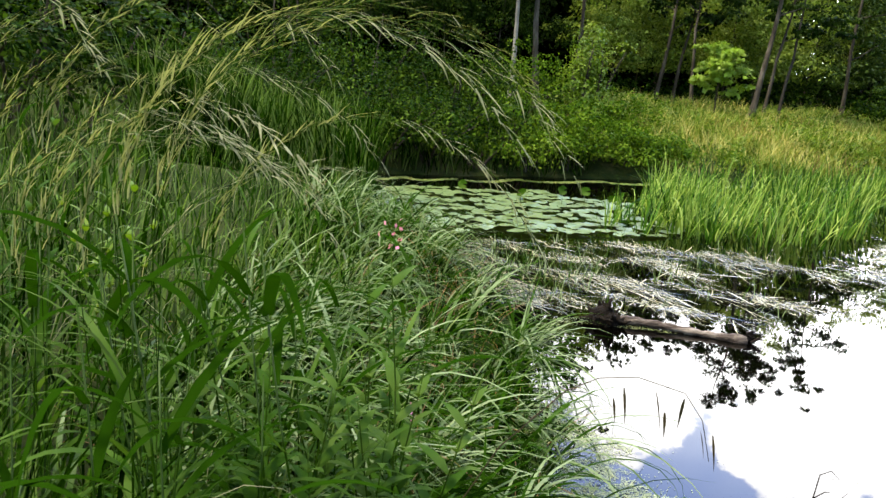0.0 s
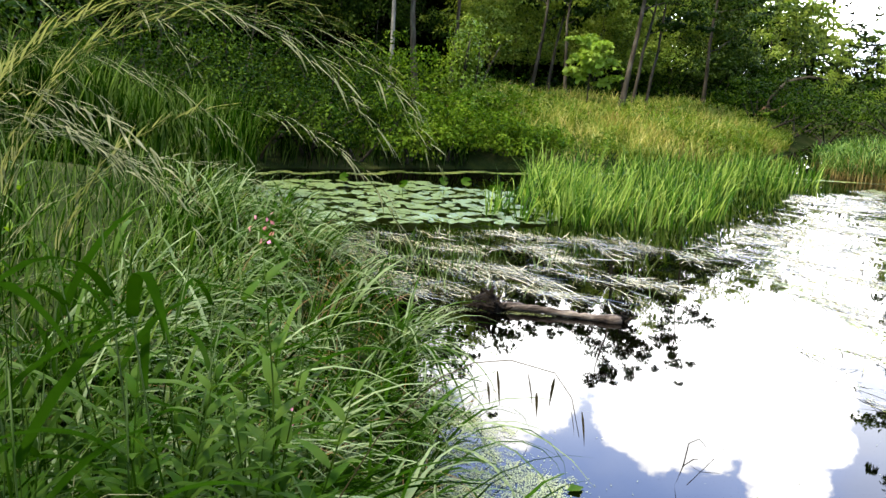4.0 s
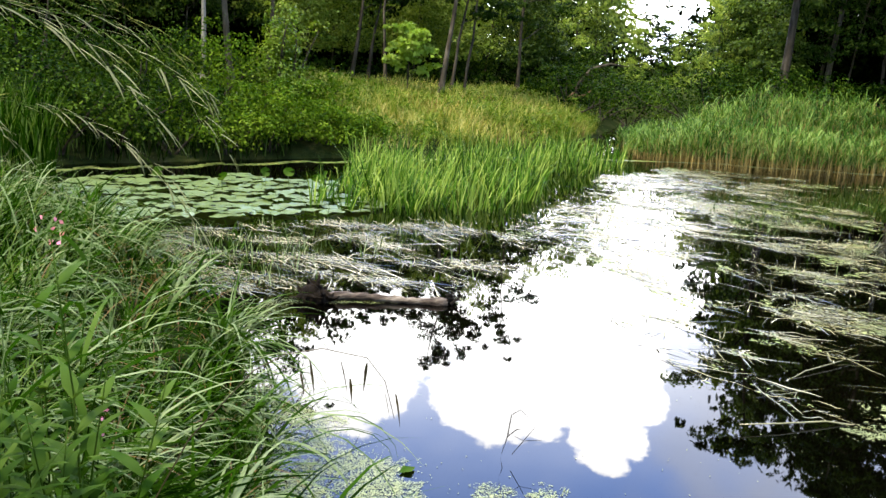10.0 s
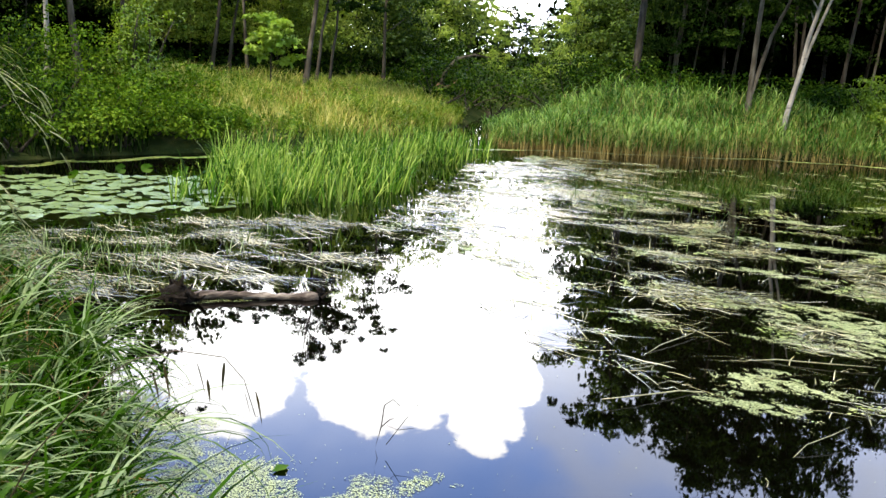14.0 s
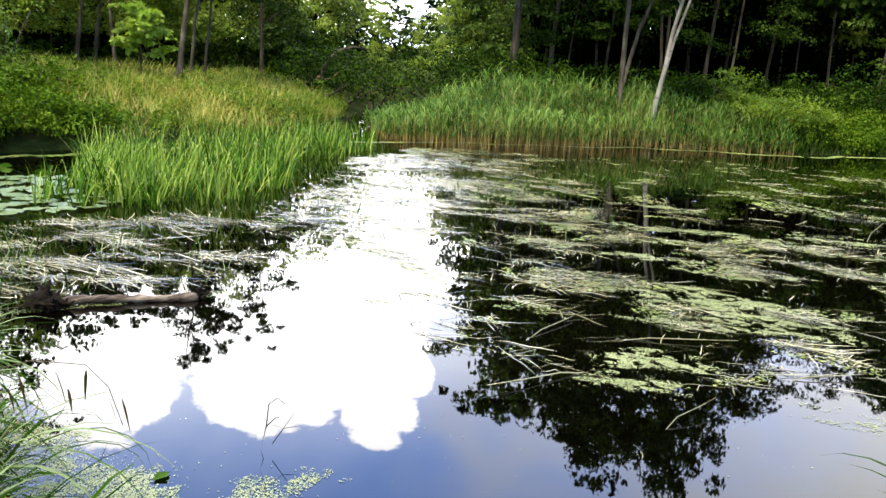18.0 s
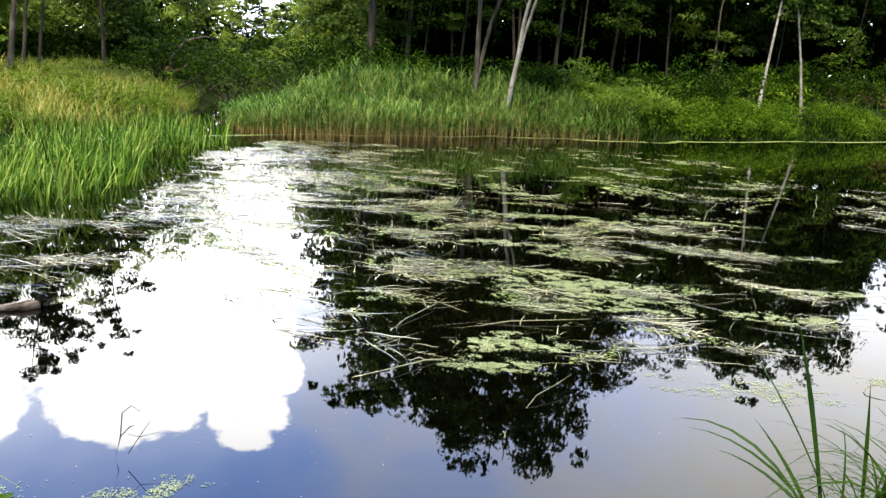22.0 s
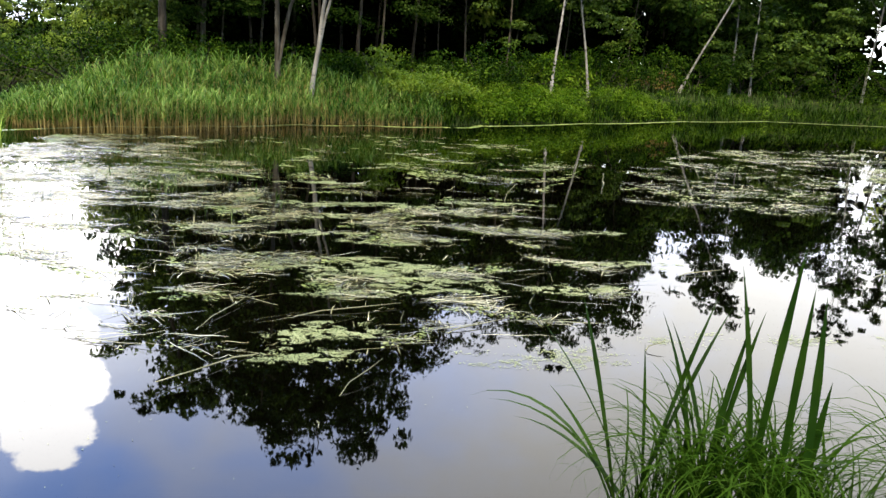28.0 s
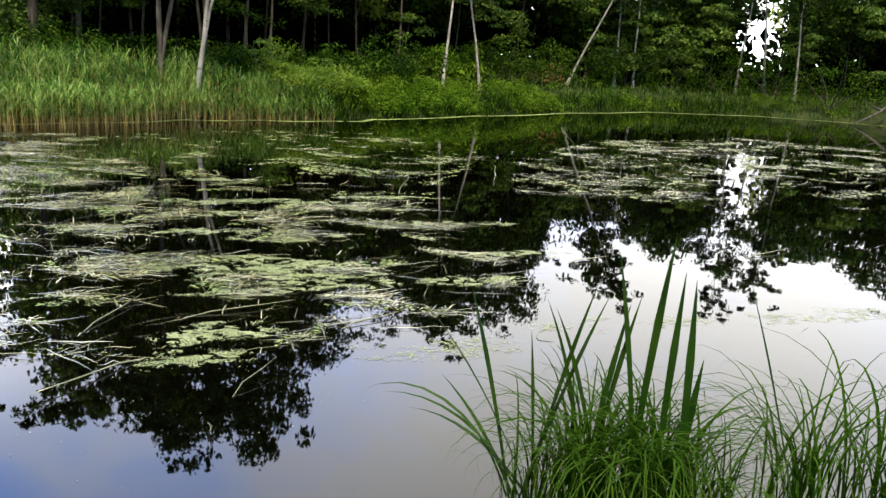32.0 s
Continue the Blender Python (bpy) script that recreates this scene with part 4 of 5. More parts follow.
# ------------------------------------------------------------------ meadow, reeds and sword-leaved plants
def meadow():
    poly = [(3.2, 13.2), (5.0, 13.4), (7.0, 14.3), (9.0, 15.9), (11.0, 18.1), (12.5, 20.5), (10, 23), (4, 20), (2.2, 15.5)]
    p = on_ground(scatter(poly, 20000, lambda x, y: np.clip((rough(x * 1.1, y * 1.1, 71) - 0.28) * 3.5, 0.12, 1)))
    n = len(p)
    tuft = rough(p[:, 0] * 1.1, p[:, 1] * 1.1, 71)
    stuff("meadow_grass", blades(p, (0.14 + 0.34 * rng.random(n)) * (0.25 + 1.5 * tuft), 0.012 + 0.012 * rng.random(n), rng.random(n) * 6.3, 0.4 + 1.5 * rng.random(n), 0.25, 3), MEADOW,
          "tall mixed green and yellowish meadow grass on the mound", "grass")
    p = on_ground(scatter(poly, 1300, lambda x, y: np.clip((rough(x * 0.9, y * 0.9, 75) - 0.44) * 6, 0.03, 1)))
    p[:, 2] += 0.08 + 0.16 * rng.random(len(p))
    half = len(p) // 2
    for q, leaf in ((p[:half], SHRUB_MID), (p[half:], SHRUB_LIGHT)):
        stuff("meadow_herbs", shells(q, 0.07 + 0.13 * rng.random(len(q)), 26, 0.05, 1.1, -0.2), leaf, "low leafy herbs scattered through the meadow", "herbs")
    p = on_ground(scatter(poly, 1700, lambda x, y: np.clip((rough(x * 0.7, y * 0.7, 77) - 0.53) * 8, 0, 1)))
    n = len(p)
    stuff("dry_meadow_grass", blades(p, 0.25 + 0.35 * rng.random(n), 0.012, rng.random(n) * 6.3, 0.4 + 1.2 * rng.random(n), 0.2, 3), WITHERED, "tan dry grass stalks in patches on the mound", "grass")
    hub = scatter(poly, 170, lambda x, y: np.clip((rough(x * 0.8, y * 0.8, 79) - 0.42) * 6, 0.1, 1))
    each = rng.integers(10, 26, len(hub))
    p = on_ground(np.repeat(hub, each, 0) + rng.normal(size=(int(each.sum()), 2)) * 0.09)
    n = len(p)
    stuff("meadow_tussocks", blades(p, 0.35 + 0.4 * rng.random(n), 0.014, rng.random(n) * 6.3, 0.3 + 1.6 * rng.random(n), 0.25, 4), MEADOW, "taller tussocks of flowering grass on the mound", "grass")
    ring = np.concatenate([POND[5:20] + 0, (POND[5:20] * 1.25)[::-1]])
    p = scatter(ring, 9000)
    turn = np.degrees(np.arctan2(p[:, 0], p[:, 1]))
    p = on_ground(p[(shore_distance(p[:, 0], p[:, 1]) > -0.05) & (turn < 10)])
    n = len(p)
    stuff("bank_grass", blades(p, 0.25 + 0.4 * rng.random(n), 0.02, rng.random(n) * 6.3, 0.5 + 0.9 * rng.random(n), 0.15, 3), GRASS, "green grass along the foot of the far bank", "grass")
    east = [(17, 11.0), (20.4, 9.7), (25.8, 8.2), (32.2, 6.5), (38.5, 4.2), (44, -0.6), (45.2, -6), (49, -6), (48, 1), (42, 7), (33, 10), (24, 13), (18, 15)]
    p = scatter(east, 5000)
    p = on_ground(p[shore_distance(p[:, 0], p[:, 1]) > -0.1])
    n = len(p)
    stuff("undergrowth", blades(p, (0.15 + 0.4 * rng.random(n)) * (0.5 + rough(p[:, 0] * 0.5, p[:, 1] * 0.5, 95)), 0.03, rng.random(n) * 6.3, 0.6 + 0.9 * rng.random(n), 0.15, 3), GRASS, "rank green undergrowth on the eastern bank", "grass")

    strip = lambda x, y: (shore_distance(x, y) > -0.12) * (shore_distance(x, y) < 0.9)
    p = on_ground(scatter([(18, 11.5), (18.6, 9.0), (26, 7.2), (38, 3.0), (44, -1.5), (45.5, 0), (39, 6), (26, 10)], 5200, strip))
    n = len(p)
    stuff("shore_grass", blades(p, (0.22 + 0.36 * rng.random(n)) * (0.5 + rough(p[:, 0], p[:, 1], 97)), 0.03, rng.random(n) * 6.3, 0.4 + 1.2 * rng.random(n), 0.15, 3), SHRUB, "fresh green grass leaning over the eastern shore", "grass")
    hub = scatter(east, 1700, lambda x, y: np.clip(1.4 - shore_distance(x, y) / 1.6, 0.02, 1) * (0.06 + (rough(x * 0.5, y * 0.5, 91) > 0.50)) * np.clip(1.3 - np.abs(x - 20) / 16, 0.25, 1))
    hub = hub[shore_distance(hub[:, 0], hub[:, 1]) > -0.15]
    h3 = np.column_stack([hub, ground_z(hub[:, 0], hub[:, 1]) + (0.03 + 0.40 * rng.random(len(hub)) ** 1.3) * (0.5 + rough(hub[:, 0] * 0.8, hub[:, 1] * 0.8, 93))])
    stuff("waterside_herbs", shells(h3, 0.13 + 0.16 * rng.random(len(h3)), 24, 0.065, 0.9, -0.2), SHRUB_MID, "rank leafy waterside herbs on the eastern bank", "herbs")


def reed_bed():
    poly = [(9.3, 13.4), (10.0, 12.0), (12.6, 11.4), (14.6, 11.7), (16.8, 10.8), (18.6, 9.7), (19.2, 10.6), (17.5, 12.6), (15, 14.2), (12.6, 15.0), (11.6, 17), (10.4, 16.2)]
    p = scatter(poly, 3100)
    z = np.maximum(ground_z(p[:, 0], p[:, 1]), -0.1)
    p = np.column_stack([p, z])
    n = len(p)
    az = np.degrees(np.arctan2(p[:, 0], p[:, 1]))
    h = np.interp(az, [33, 35, 38, 42, 47, 52, 58, 62], [0.45, 0.6, 0.84, 0.92, 0.84, 0.78, 0.58, 0.5]) * (0.72 + 0.36 * rng.random(n)) * (0.8 + 0.4 * rough(p[:, 0] * 1.3, p[:, 1] * 1.3, 33))
    lean = rng.random(n) * 0.16
    a = rng.random(n) * 6.3
    stuff("reed_canes", blades(p, h, 0.012, a, 0.12, lean, 3), CANE, "tan bare reed canes standing in the water", "reeds")
    roots, ln, aa, bb = [], [], [], []
    for k in range(7):
        f = 0.34 + 0.09 * k + 0.06 * rng.random(n)
        roots.append(np.column_stack([p[:, 0] + np.sin(a) * lean * h * f, p[:, 1] + np.cos(a) * lean * h * f, p[:, 2] + h * f]))
        ln.append((0.20 + 0.16 * rng.random(n)) * (0.7 + 0.5 * h / 1.4))
        aa.append(rng.random(n) * 6.3)
        bb.append(0.5 + 1.3 * rng.random(n))
    r = np.concatenate(roots)
    stuff("reed_leaves", blades(r, np.concatenate(ln), 0.014 + 0.012 * rng.random(len(r)), np.concatenate(aa), np.concatenate(bb), 0.35, 3), REED, "dense green common reed leaves along the bank", "reeds")


def sword_plants():
    poly = [(1.75, 8.75), (2.5, 8.2), (3.5, 8.1), (4.5, 8.7), (5.4, 10.2), (7.4, 11.8), (9.3, 13.3), (8.6, 13.9), (6.5, 13.6), (4.2, 12.8), (2.9, 12.0), (2.6, 10.4), (2.0, 9.4)]
    hub = scatter(poly, 200, lambda x, y: np.where(rough(x * 1.5, y * 1.5, 111) > 0.40, 1.0, 0.14))
    each = rng.integers(8, 20, len(hub))
    p = np.repeat(hub, each, 0)
    n = len(p)
    off = rng.normal(size=(n, 2)) * 0.085
    grow = np.repeat(0.75 + 0.5 * rng.random(len(hub)), each)
    p = np.column_stack([p + off, np.full(n, -0.08)])
    h = (0.34 + 0.42 * rng.random(n)) * grow * np.interp(p[:, 1], [8, 9, 12, 13.5], [0.85, 1.05, 1.0, 0.9])
    a = np.arctan2(off[:, 0] + 0.05, off[:, 1]) + rng.normal(size=n) * 0.6
    stuff("sword_leaf_stand", blades(p, h, 0.013 + 0.012 * rng.random(n), a, 0.1 + 2.3 * rng.random(n) ** 2.2, 0.05 + 0.5 * rng.random(n) ** 1.3, 6, droop=2.0, twist=0.3), IRIS, "bright green sword-shaped leaves standing in the pond", "water plants")
    # taller stand at the left bank
    poly = [(-3.2, 8.0), (-1.7, 8.6), (-0.9, 8.2), (-0.8, 9.2), (-1.8, 10.2), (-3.6, 10.0)]
    p = scatter(poly, 1300)
    n = len(p)
    p = np.column_stack([p, np.maximum(-0.05, ground_z(p[:, 0], p[:, 1]))])
    stuff("sweet_flag_stand", blades(p, 1.0 + 0.5 * rng.random(n), 0.03, rng.random(n) * 6.3, 0.25 + 0.8 * rng.random(n), 0.1, 5, droop=2.0), GRASS, "tall dark green flag leaves at the near bank", "water plants")


meadow()
reed_bed()
sword_plants()



# ------------------------------------------------------------------ on the water
DRIFT = radians(140)         # the way the floating litter lies


def flakes(p, size, sides=6, lift=0.0025, stretch=1.0):
    """Flat irregular little plates floating at z = lift, drawn out along the drift."""
    n = len(p)
    a = np.linspace(0, 2 * math.pi, sides, endpoint=False)[None] + rng.random((n, 1)) * 6.3
    r = np.broadcast_to(np.asarray(size, float), (n,))[:, None] * (0.35 + 0.3 * rng.random((n, sides)))
    z = lift + 0.0015 * rng.random((n, 1)) + 0.01 * r * rng.normal(size=(n, sides))
    u, w = np.cos(a) * r * stretch, np.sin(a) * r
    v = np.stack([p[:, 0:1] + u * math.sin(DRIFT) + w * math.cos(DRIFT), p[:, 1:2] + u * math.cos(DRIFT) - w * math.sin(DRIFT), z], -1).reshape(-1, 3)
    return v, np.arange(n * sides).reshape(n, sides)


def litter(p, length, width, way, lift=0.006, segs=5, curl=0.5):
    """Long limp leaves lying on the water."""
    n = len(p)
    s = np.linspace(-0.5, 0.5, segs + 1)[None]
    c = (rng.random((n, 1)) - 0.5) * curl
    ang = way[:, None] + c * s * 2
    ln, w = length[:, None], np.broadcast_to(width, (n,))[:, None] * (1 - (2 * s) ** 2 * 0.75) / 2
    x = p[:, 0:1] + np.cumsum(np.sin(ang), 1) * ln / segs - np.sin(way)[:, None] * ln / 2
    y = p[:, 1:2] + np.cumsum(np.cos(ang), 1) * ln / segs - np.cos(way)[:, None] * ln / 2
    z = lift + 0.008 * rng.random((n, 1)) + 0.006 * rng.normal(size=(n, segs + 1)).clip(-1, 2)
    nx, ny = np.cos(ang) * w, -np.sin(ang) * w
    tilt = rng.normal(size=(n, 1)) * 0.12 * w
    v = np.stack([np.stack([x - nx, y - ny, z - tilt], -1), np.stack([x + nx, y + ny, z + tilt], -1)], 2).reshape(-1, 3)
    i = ((np.arange(n)[:, None] * (segs + 1) + np.arange(segs)[None]) * 2).ravel()
    return v, np.stack([i, i + 1, i + 3, i + 2], 1)


MAT_WEST = [(0.3, 5.6), (2.3, 5.35), (2.9, 5.9), (3.0, 7.0), (3.5, 7.9), (2.0, 8.0), (0.2, 7.7), (-0.2, 6.9)]
MAT_MID = [(3.5, 7.7), (4.6, 8.3), (7.0, 11.0), (9.5, 12.6), (11.2, 11.0), (9.4, 8.4), (8.0, 6.0), (6.0, 4.9), (3.9, 4.6), (3.75, 5.8), (4.1, 6.9)]
MAT_NEAR = [(3.0, 4.6), (6.0, 5.3), (9.0, 6.2), (9.2, 3.6), (6.6, 1.5), (5.6, 1.35), (3.7, 2.15), (3.05, 3.2)]
MAT_THIN = [(8.5, 6.0), (10.5, 11.0), (17.0, 8.8), (15.0, 4.5), (9.0, 3.4)]
MAT_CHANNEL = [(3.4, 6.0), (4.6, 6.2), (6.6, 8.0), (8.8, 10.8), (7.2, 11.4), (4.8, 8.6), (3.3, 7.6)]
MAT_FAR = [(10.8, 2.7), (14.0, 3.7), (20.0, 3.4), (26.0, 0.0), (26.0, -5.0), (13.5, -2.5), (11.6, 0.3)]


def streaky(x, y, seed, along=1.5, across=3.0):
    x, y = x + 1.5 * (lattice(x * 1.1, y * 1.1, seed + 40) - 0.5), y + 1.5 * (lattice(x * 0.8, y * 0.8, seed + 44) - 0.5)
    u, v = x * math.sin(DRIFT) + y * math.cos(DRIFT), x * math.cos(DRIFT) - y * math.sin(DRIFT)
    return rough(u * along + 9, v * across + 5, seed)


def floating_litter():
    label = "limp grey-green dead reed leaves floating on the pond"
    for poly, count, cut, seed in [(MAT_WEST, 2300, 0.52, 3), (MAT_MID, 5200, 0.53, 5), (MAT_NEAR, 2300, 0.57, 8), (MAT_THIN, 800, 0.58, 11), (MAT_CHANNEL, 2600, 0.45, 17), (MAT_FAR, 2600, 0.53, 14)]:
        p = scatter(poly, count, lambda x, y: np.clip((streaky(x, y, seed) - cut) * 12, 0.02, 1) * np.clip((rough(x * 3.3, y * 3.3, seed + 70) - 0.34) * 5, 0.08, 1))
        n = len(p)
        d = np.hypot(p[:, 0], p[:, 1])
        astray = np.where(rng.random(n) < 0.38, 1.2, 0.42)
        long = (0.05 + 0.50 * rng.random(n) ** 2.8) * (1 + 0.03 * d) * np.where(astray > 1, 0.55, 1)
        stuff("floating_litter", litter(p, long, 0.003 + 0.004 * rng.random(n) + 0.0007 * d, DRIFT + rng.normal(size=n) * astray, segs=4, curl=0.35), DEAD, label, "floating leaves")
    label = "pale green duckweed and algae mats on the water"
    for poly, count, cut, seed, grow in [(MAT_WEST, 3000, 0.57, 3, 0.0014), (MAT_MID, 12000, 0.56, 5, 0.0015), (MAT_NEAR, 6000, 0.58, 8, 0.0013), (MAT_THIN, 3500, 0.60, 11, 0.0017), (MAT_CHANNEL, 2600, 0.52, 17, 0.0015), (MAT_FAR, 5000, 0.56, 14, 0.0017)]:
        p = scatter(poly, count, lambda x, y: np.clip((streaky(x, y, seed) - cut) * 14, 0, 1) * np.clip((rough(x * 5, y * 5, seed + 60) - 0.36) * 6, 0.05, 1))
        d = np.hypot(p[:, 0], p[:, 1])
        stuff("algae_mat", flakes(p, (0.006 + grow * d) * (0.5 + 1.1 * rng.random(len(p)) ** 2), 4, stretch=1.8), SCUM if seed != 3 else DEAD, label, "algae")
    # broad pale patches
    spots = [(5.45, 3.40, 0.62, 0.27), (5.55, 2.76, 0.52, 0.27), (3.60, 2.52, 0.22, 0.13), (4.10, 2.65, 0.24, 0.12), (3.80, 2.80, 0.26, 0.08), (8.2, 4.60, 0.75, 0.13), (6.2, 4.55, 0.45, 0.12), (6.6, 3.62, 0.5, 0.12),
             (8.05, 2.70, 0.6, 0.14), (6.0, 1.80, 0.42, 0.13), (7.2, 1.65, 0.5, 0.10), (8.75, 6.35, 0.6, 0.12), (9.2, 3.9, 0.6, 0.10), (4.9, 3.0, 0.4, 0.10), (6.95, 4.9, 0.5, 0.12), (7.4, 5.5, 0.5, 0.12), (4.5, 1.40, 0.45, 0.15), (5.65, 0.42, 0.5, 0.12), (6.7, -0.94, 0.5, 0.14)]
    parts = []
    for x, y, a, b in spots:
        n = int(100000 * a * b * (1.0 if y > 1.5 else 0.3) + 150)
        r = np.sqrt(rng.random(n * 3)) * 1.25
        q = rng.random(n * 3) * 2 * math.pi
        u, v = np.cos(q) * r, np.sin(q) * r
        keep = (r + 3.4 * (rough(u * a * 6 + x * 7, v * b * 11 + y * 7, 21) - 0.5) + 0.25 * rng.normal(size=n * 3) < 0.62) & (rough(u * a * 16 + x * 9, v * b * 24 + y * 9, 23) > 0.44)
        u, v = u[keep][:n] * a * 1.25, v[keep][:n] * b * 1.25
        th = DRIFT
        parts.append(np.column_stack([x + u * math.sin(th) + v * math.cos(th), y + u * math.cos(th) - v * math.sin(th)]))
    p = np.concatenate(parts)
    stuff("duckweed_mats", flakes(p, 0.0075 * (0.5 + 1.0 * rng.random(len(p))), 3, stretch=1.4), DUCKWEED, "pale green duckweed patches among the floating leaves", "duckweed")
    # shore edging of duckweed along the far banks
    edge = np.concatenate([POND[7:16], POND[23:35]])
    seg = []
    for (ax, ay), (bx, by) in zip(edge[:-1], edge[1:]):
        if math.hypot(bx - ax, by - ay) > 9:
            continue
        n = int(170 * math.hypot(bx - ax, by - ay))
        s = rng.random(n)
        nx, ny = (by - ay), -(bx - ax)
        l = math.hypot(nx, ny)
        off = 0.35 + 0.16 * rng.random(n) + 0.10 * np.sin(s * 5)
        seg.append(np.column_stack([ax + (bx - ax) * s + nx / l * off, ay + (by - ay) * s + ny / l * off]))
    p = np.concatenate(seg)
    p = p[shore_distance(p[:, 0], p[:, 1]) < 0]
    d = np.hypot(p[:, 0], p[:, 1])
    stuff("shore_duckweed", flakes(p, 0.02 + 0.0028 * d), SCUM, "thin yellow-green line of duckweed along the far shore", "duckweed")
    # duckweed under the near bank
    poly = [(0.3, 2.35), (0.8, 2.4), (1.2, 2.7), (1.3, 3.2), (1.05, 3.7), (0.85, 4.2), (0.7, 4.5), (0.45, 4.4), (0.4, 3.3)]
    reach = lambda x, y: 0.78 - 0.28 * np.abs(y - 2.95) + 0.75 * (rough(x * 3.2, y * 3.2, 61) - 0.5) + 0.22 * (rough(x * 11, y * 11, 64) - 0.5)
    p = scatter(poly, 31000, lambda x, y: np.clip((rough(x * 7, y * 7, 31) - 0.29) * 9, 0, 1) * np.clip((reach(x, y) - (x - 0.25)) * 12, 0, 1))
    p += rng.normal(size=p.shape) * (0.09 * (rng.random((len(p), 1)) < 0.14))
    q = scatter([(0.85, 2.45), (1.75, 2.3), (1.72, 2.6), (1.0, 2.78)], 3500, lambda x, y: np.clip((rough(x * 6, y * 6, 37) - 0.5) * 9, 0, 1))
    w = scatter([(1.0, 5.2), (2.3, 5.0), (2.3, 5.14), (0.7, 5.34), (0.5, 5.0), (0.75, 4.9)], 2200, lambda x, y: np.clip((rough(x * 4, y * 4, 41) - 0.4) * 6, 0.05, 1))
    o = scatter([(1.2, 2.2), (4.2, 1.2), (6.0, 1.0), (3.2, 4.5), (1.3, 4.5)], 260)
    p = np.concatenate([p, q, w, o])
    stuff("near_duckweed", flakes(p, 0.0055 * (0.6 + 0.8 * rng.random(len(p))), 4), DUCKWEED, "pale duckweed fronds crowding below the near bank", "duckweed")
    # thin shoots that stand out of the mats
    green = [(MAT_WEST, 240), ([(0.0, 5.3), (1.0, 5.6), (1.6, 6.8), (0.6, 7.4), (-0.4, 6.6)], 420), ([(6.4, 6.8), (7.5, 7.0), (8.2, 8.4), (6.8, 8.4)], 130), (MAT_MID, 120)]
    p = np.concatenate([scatter(poly, k) for poly, k in green])
    p = np.column_stack([p, np.full(len(p), -0.02)])
    n = len(p)
    stuff("emergent_shoots", blades(p, 0.10 + 0.16 * rng.random(n), 0.005 + 0.005 * rng.random(n), rng.random(n) * 6.3, 0.3 + 1.0 * rng.random(n), 0.25, 3), SEDGE, "thin green shoots rising through the mats", "water plants")
    p = np.concatenate([scatter([(4.0, 4.2), (6.2, 4.6), (8.0, 6.5), (7.6, 8.4), (5.0, 7.4)], 420), scatter(MAT_WEST, 150), scatter(MAT_NEAR, 130), scatter(MAT_FAR, 170), scatter([(13, 0.5), (15, 1.5), (16, 0.5), (14, -0.5)], 90)])
    p = np.column_stack([p, np.full(len(p), -0.01)])
    n = len(p)
    stuff("curled_shoots", blades(p, 0.04 + 0.08 * rng.random(n), 0.004 + 0.004 * rng.random(n), rng.random(n) * 6.3, 0.4 + 1.2 * rng.random(n), 0.5, 4), DEAD, "pale curled leaf tips rising from the mats", "water plants")


floating_litter()


def lily_pad(size, notch, wavy_edge):
    k = 18
    a = np.linspace(notch, 2 * math.pi - notch, k)
    r = size / 2 * (1 + wavy_edge * np.sin(a * 5 + rng.random() * 6))
    rim = np.column_stack([np.cos(a) * r * 1.12, np.sin(a) * r * 0.92, 0.004 * np.sin(a * 4) + 0.008 * rng.random(k)])
    mid = np.column_stack([np.cos(a) * r * 0.55, np.sin(a) * r * 0.5, np.full(k, 0.002)])
    v = np.concatenate([[[0.02 * size, 0, -0.002]], mid, rim])
    f = [(0, 1 + i, 2 + i, 2 + i) for i in range(k - 1)] + [(1 + i, 1 + k + i, 2 + k + i, 2 + i) for i in range(k - 1)]
    me = bpy.data.meshes.new("lily_pad")
    me.from_pydata(v.tolist(), [], [tuple(dict.fromkeys(q)) for q in f])
    me.materials.append(PAD)
    me.polygons.foreach_set("use_smooth", np.ones(len(me.polygons), bool))
    return me


def lily_bed():
    poly = [(-1.2, 9.6), (-0.6, 8.4), (-0.2, 7.95), (0.7, 8.0), (1.6, 8.2), (2.5, 8.35), (2.7, 8.8), (2.1, 9.3), (2.6, 10.3), (1.0, 10.8), (-0.5, 10.5)]
    shapes = [lily_pad(0.15 + 0.025 * k, 0.08 + 0.05 * rng.random(), 0.02) for k in range(5)]
    placed = []
    for x, y in scatter(poly, 1500):
        if len(placed) >= 290:
            break
        if all((x - a) ** 2 + (y - b) ** 2 > 0.138**2 for a, b in placed):
            placed.append((x, y))
    for n, (x, y) in enumerate(placed):
        ob = new("lily_pad", shapes[n % 5])
        ob.matrix_basis = pose(x, y, 0.006 + 0.010 * (n % 4), rng.normal() * 2.6, rng.normal() * 2.6, rng.random() * 360)
        tagged(ob, "round green lily pad floating on dark water", "lily pad", "lily pads in the bed")
    for x, y in [(1.45, 9.9), (1.75, 9.95), (2.05, 9.7), (0.2, 10.2), (0.9, 9.5), (2.2, 9.9)]:
        root = thing("lily_leaf", x, y, -0.05, "upright folded lily leaf standing out of the water", "lily leaf", "raised lily leaves", rng.random() * 360)
        h = 0.14 + 0.08 * rng.random()
        part("stalk", tubes_mesh("stalk", [tube([(0, 0, 0), (0.01, 0, h * 0.6), (0.0, 0.01, h)], [0.006, 0.005, 0.004], 5)], PAD), root)
        leaf = lily_pad(0.13, 0.25, 0.04)
        leaf.materials[0] = HERB
        ob = part("leaf_blade", leaf, root)
        ob.matrix_basis = pose(0, 0, h + 0.05, 70 + rng.normal() * 12, 0, rng.random() * 360)


lily_bed()


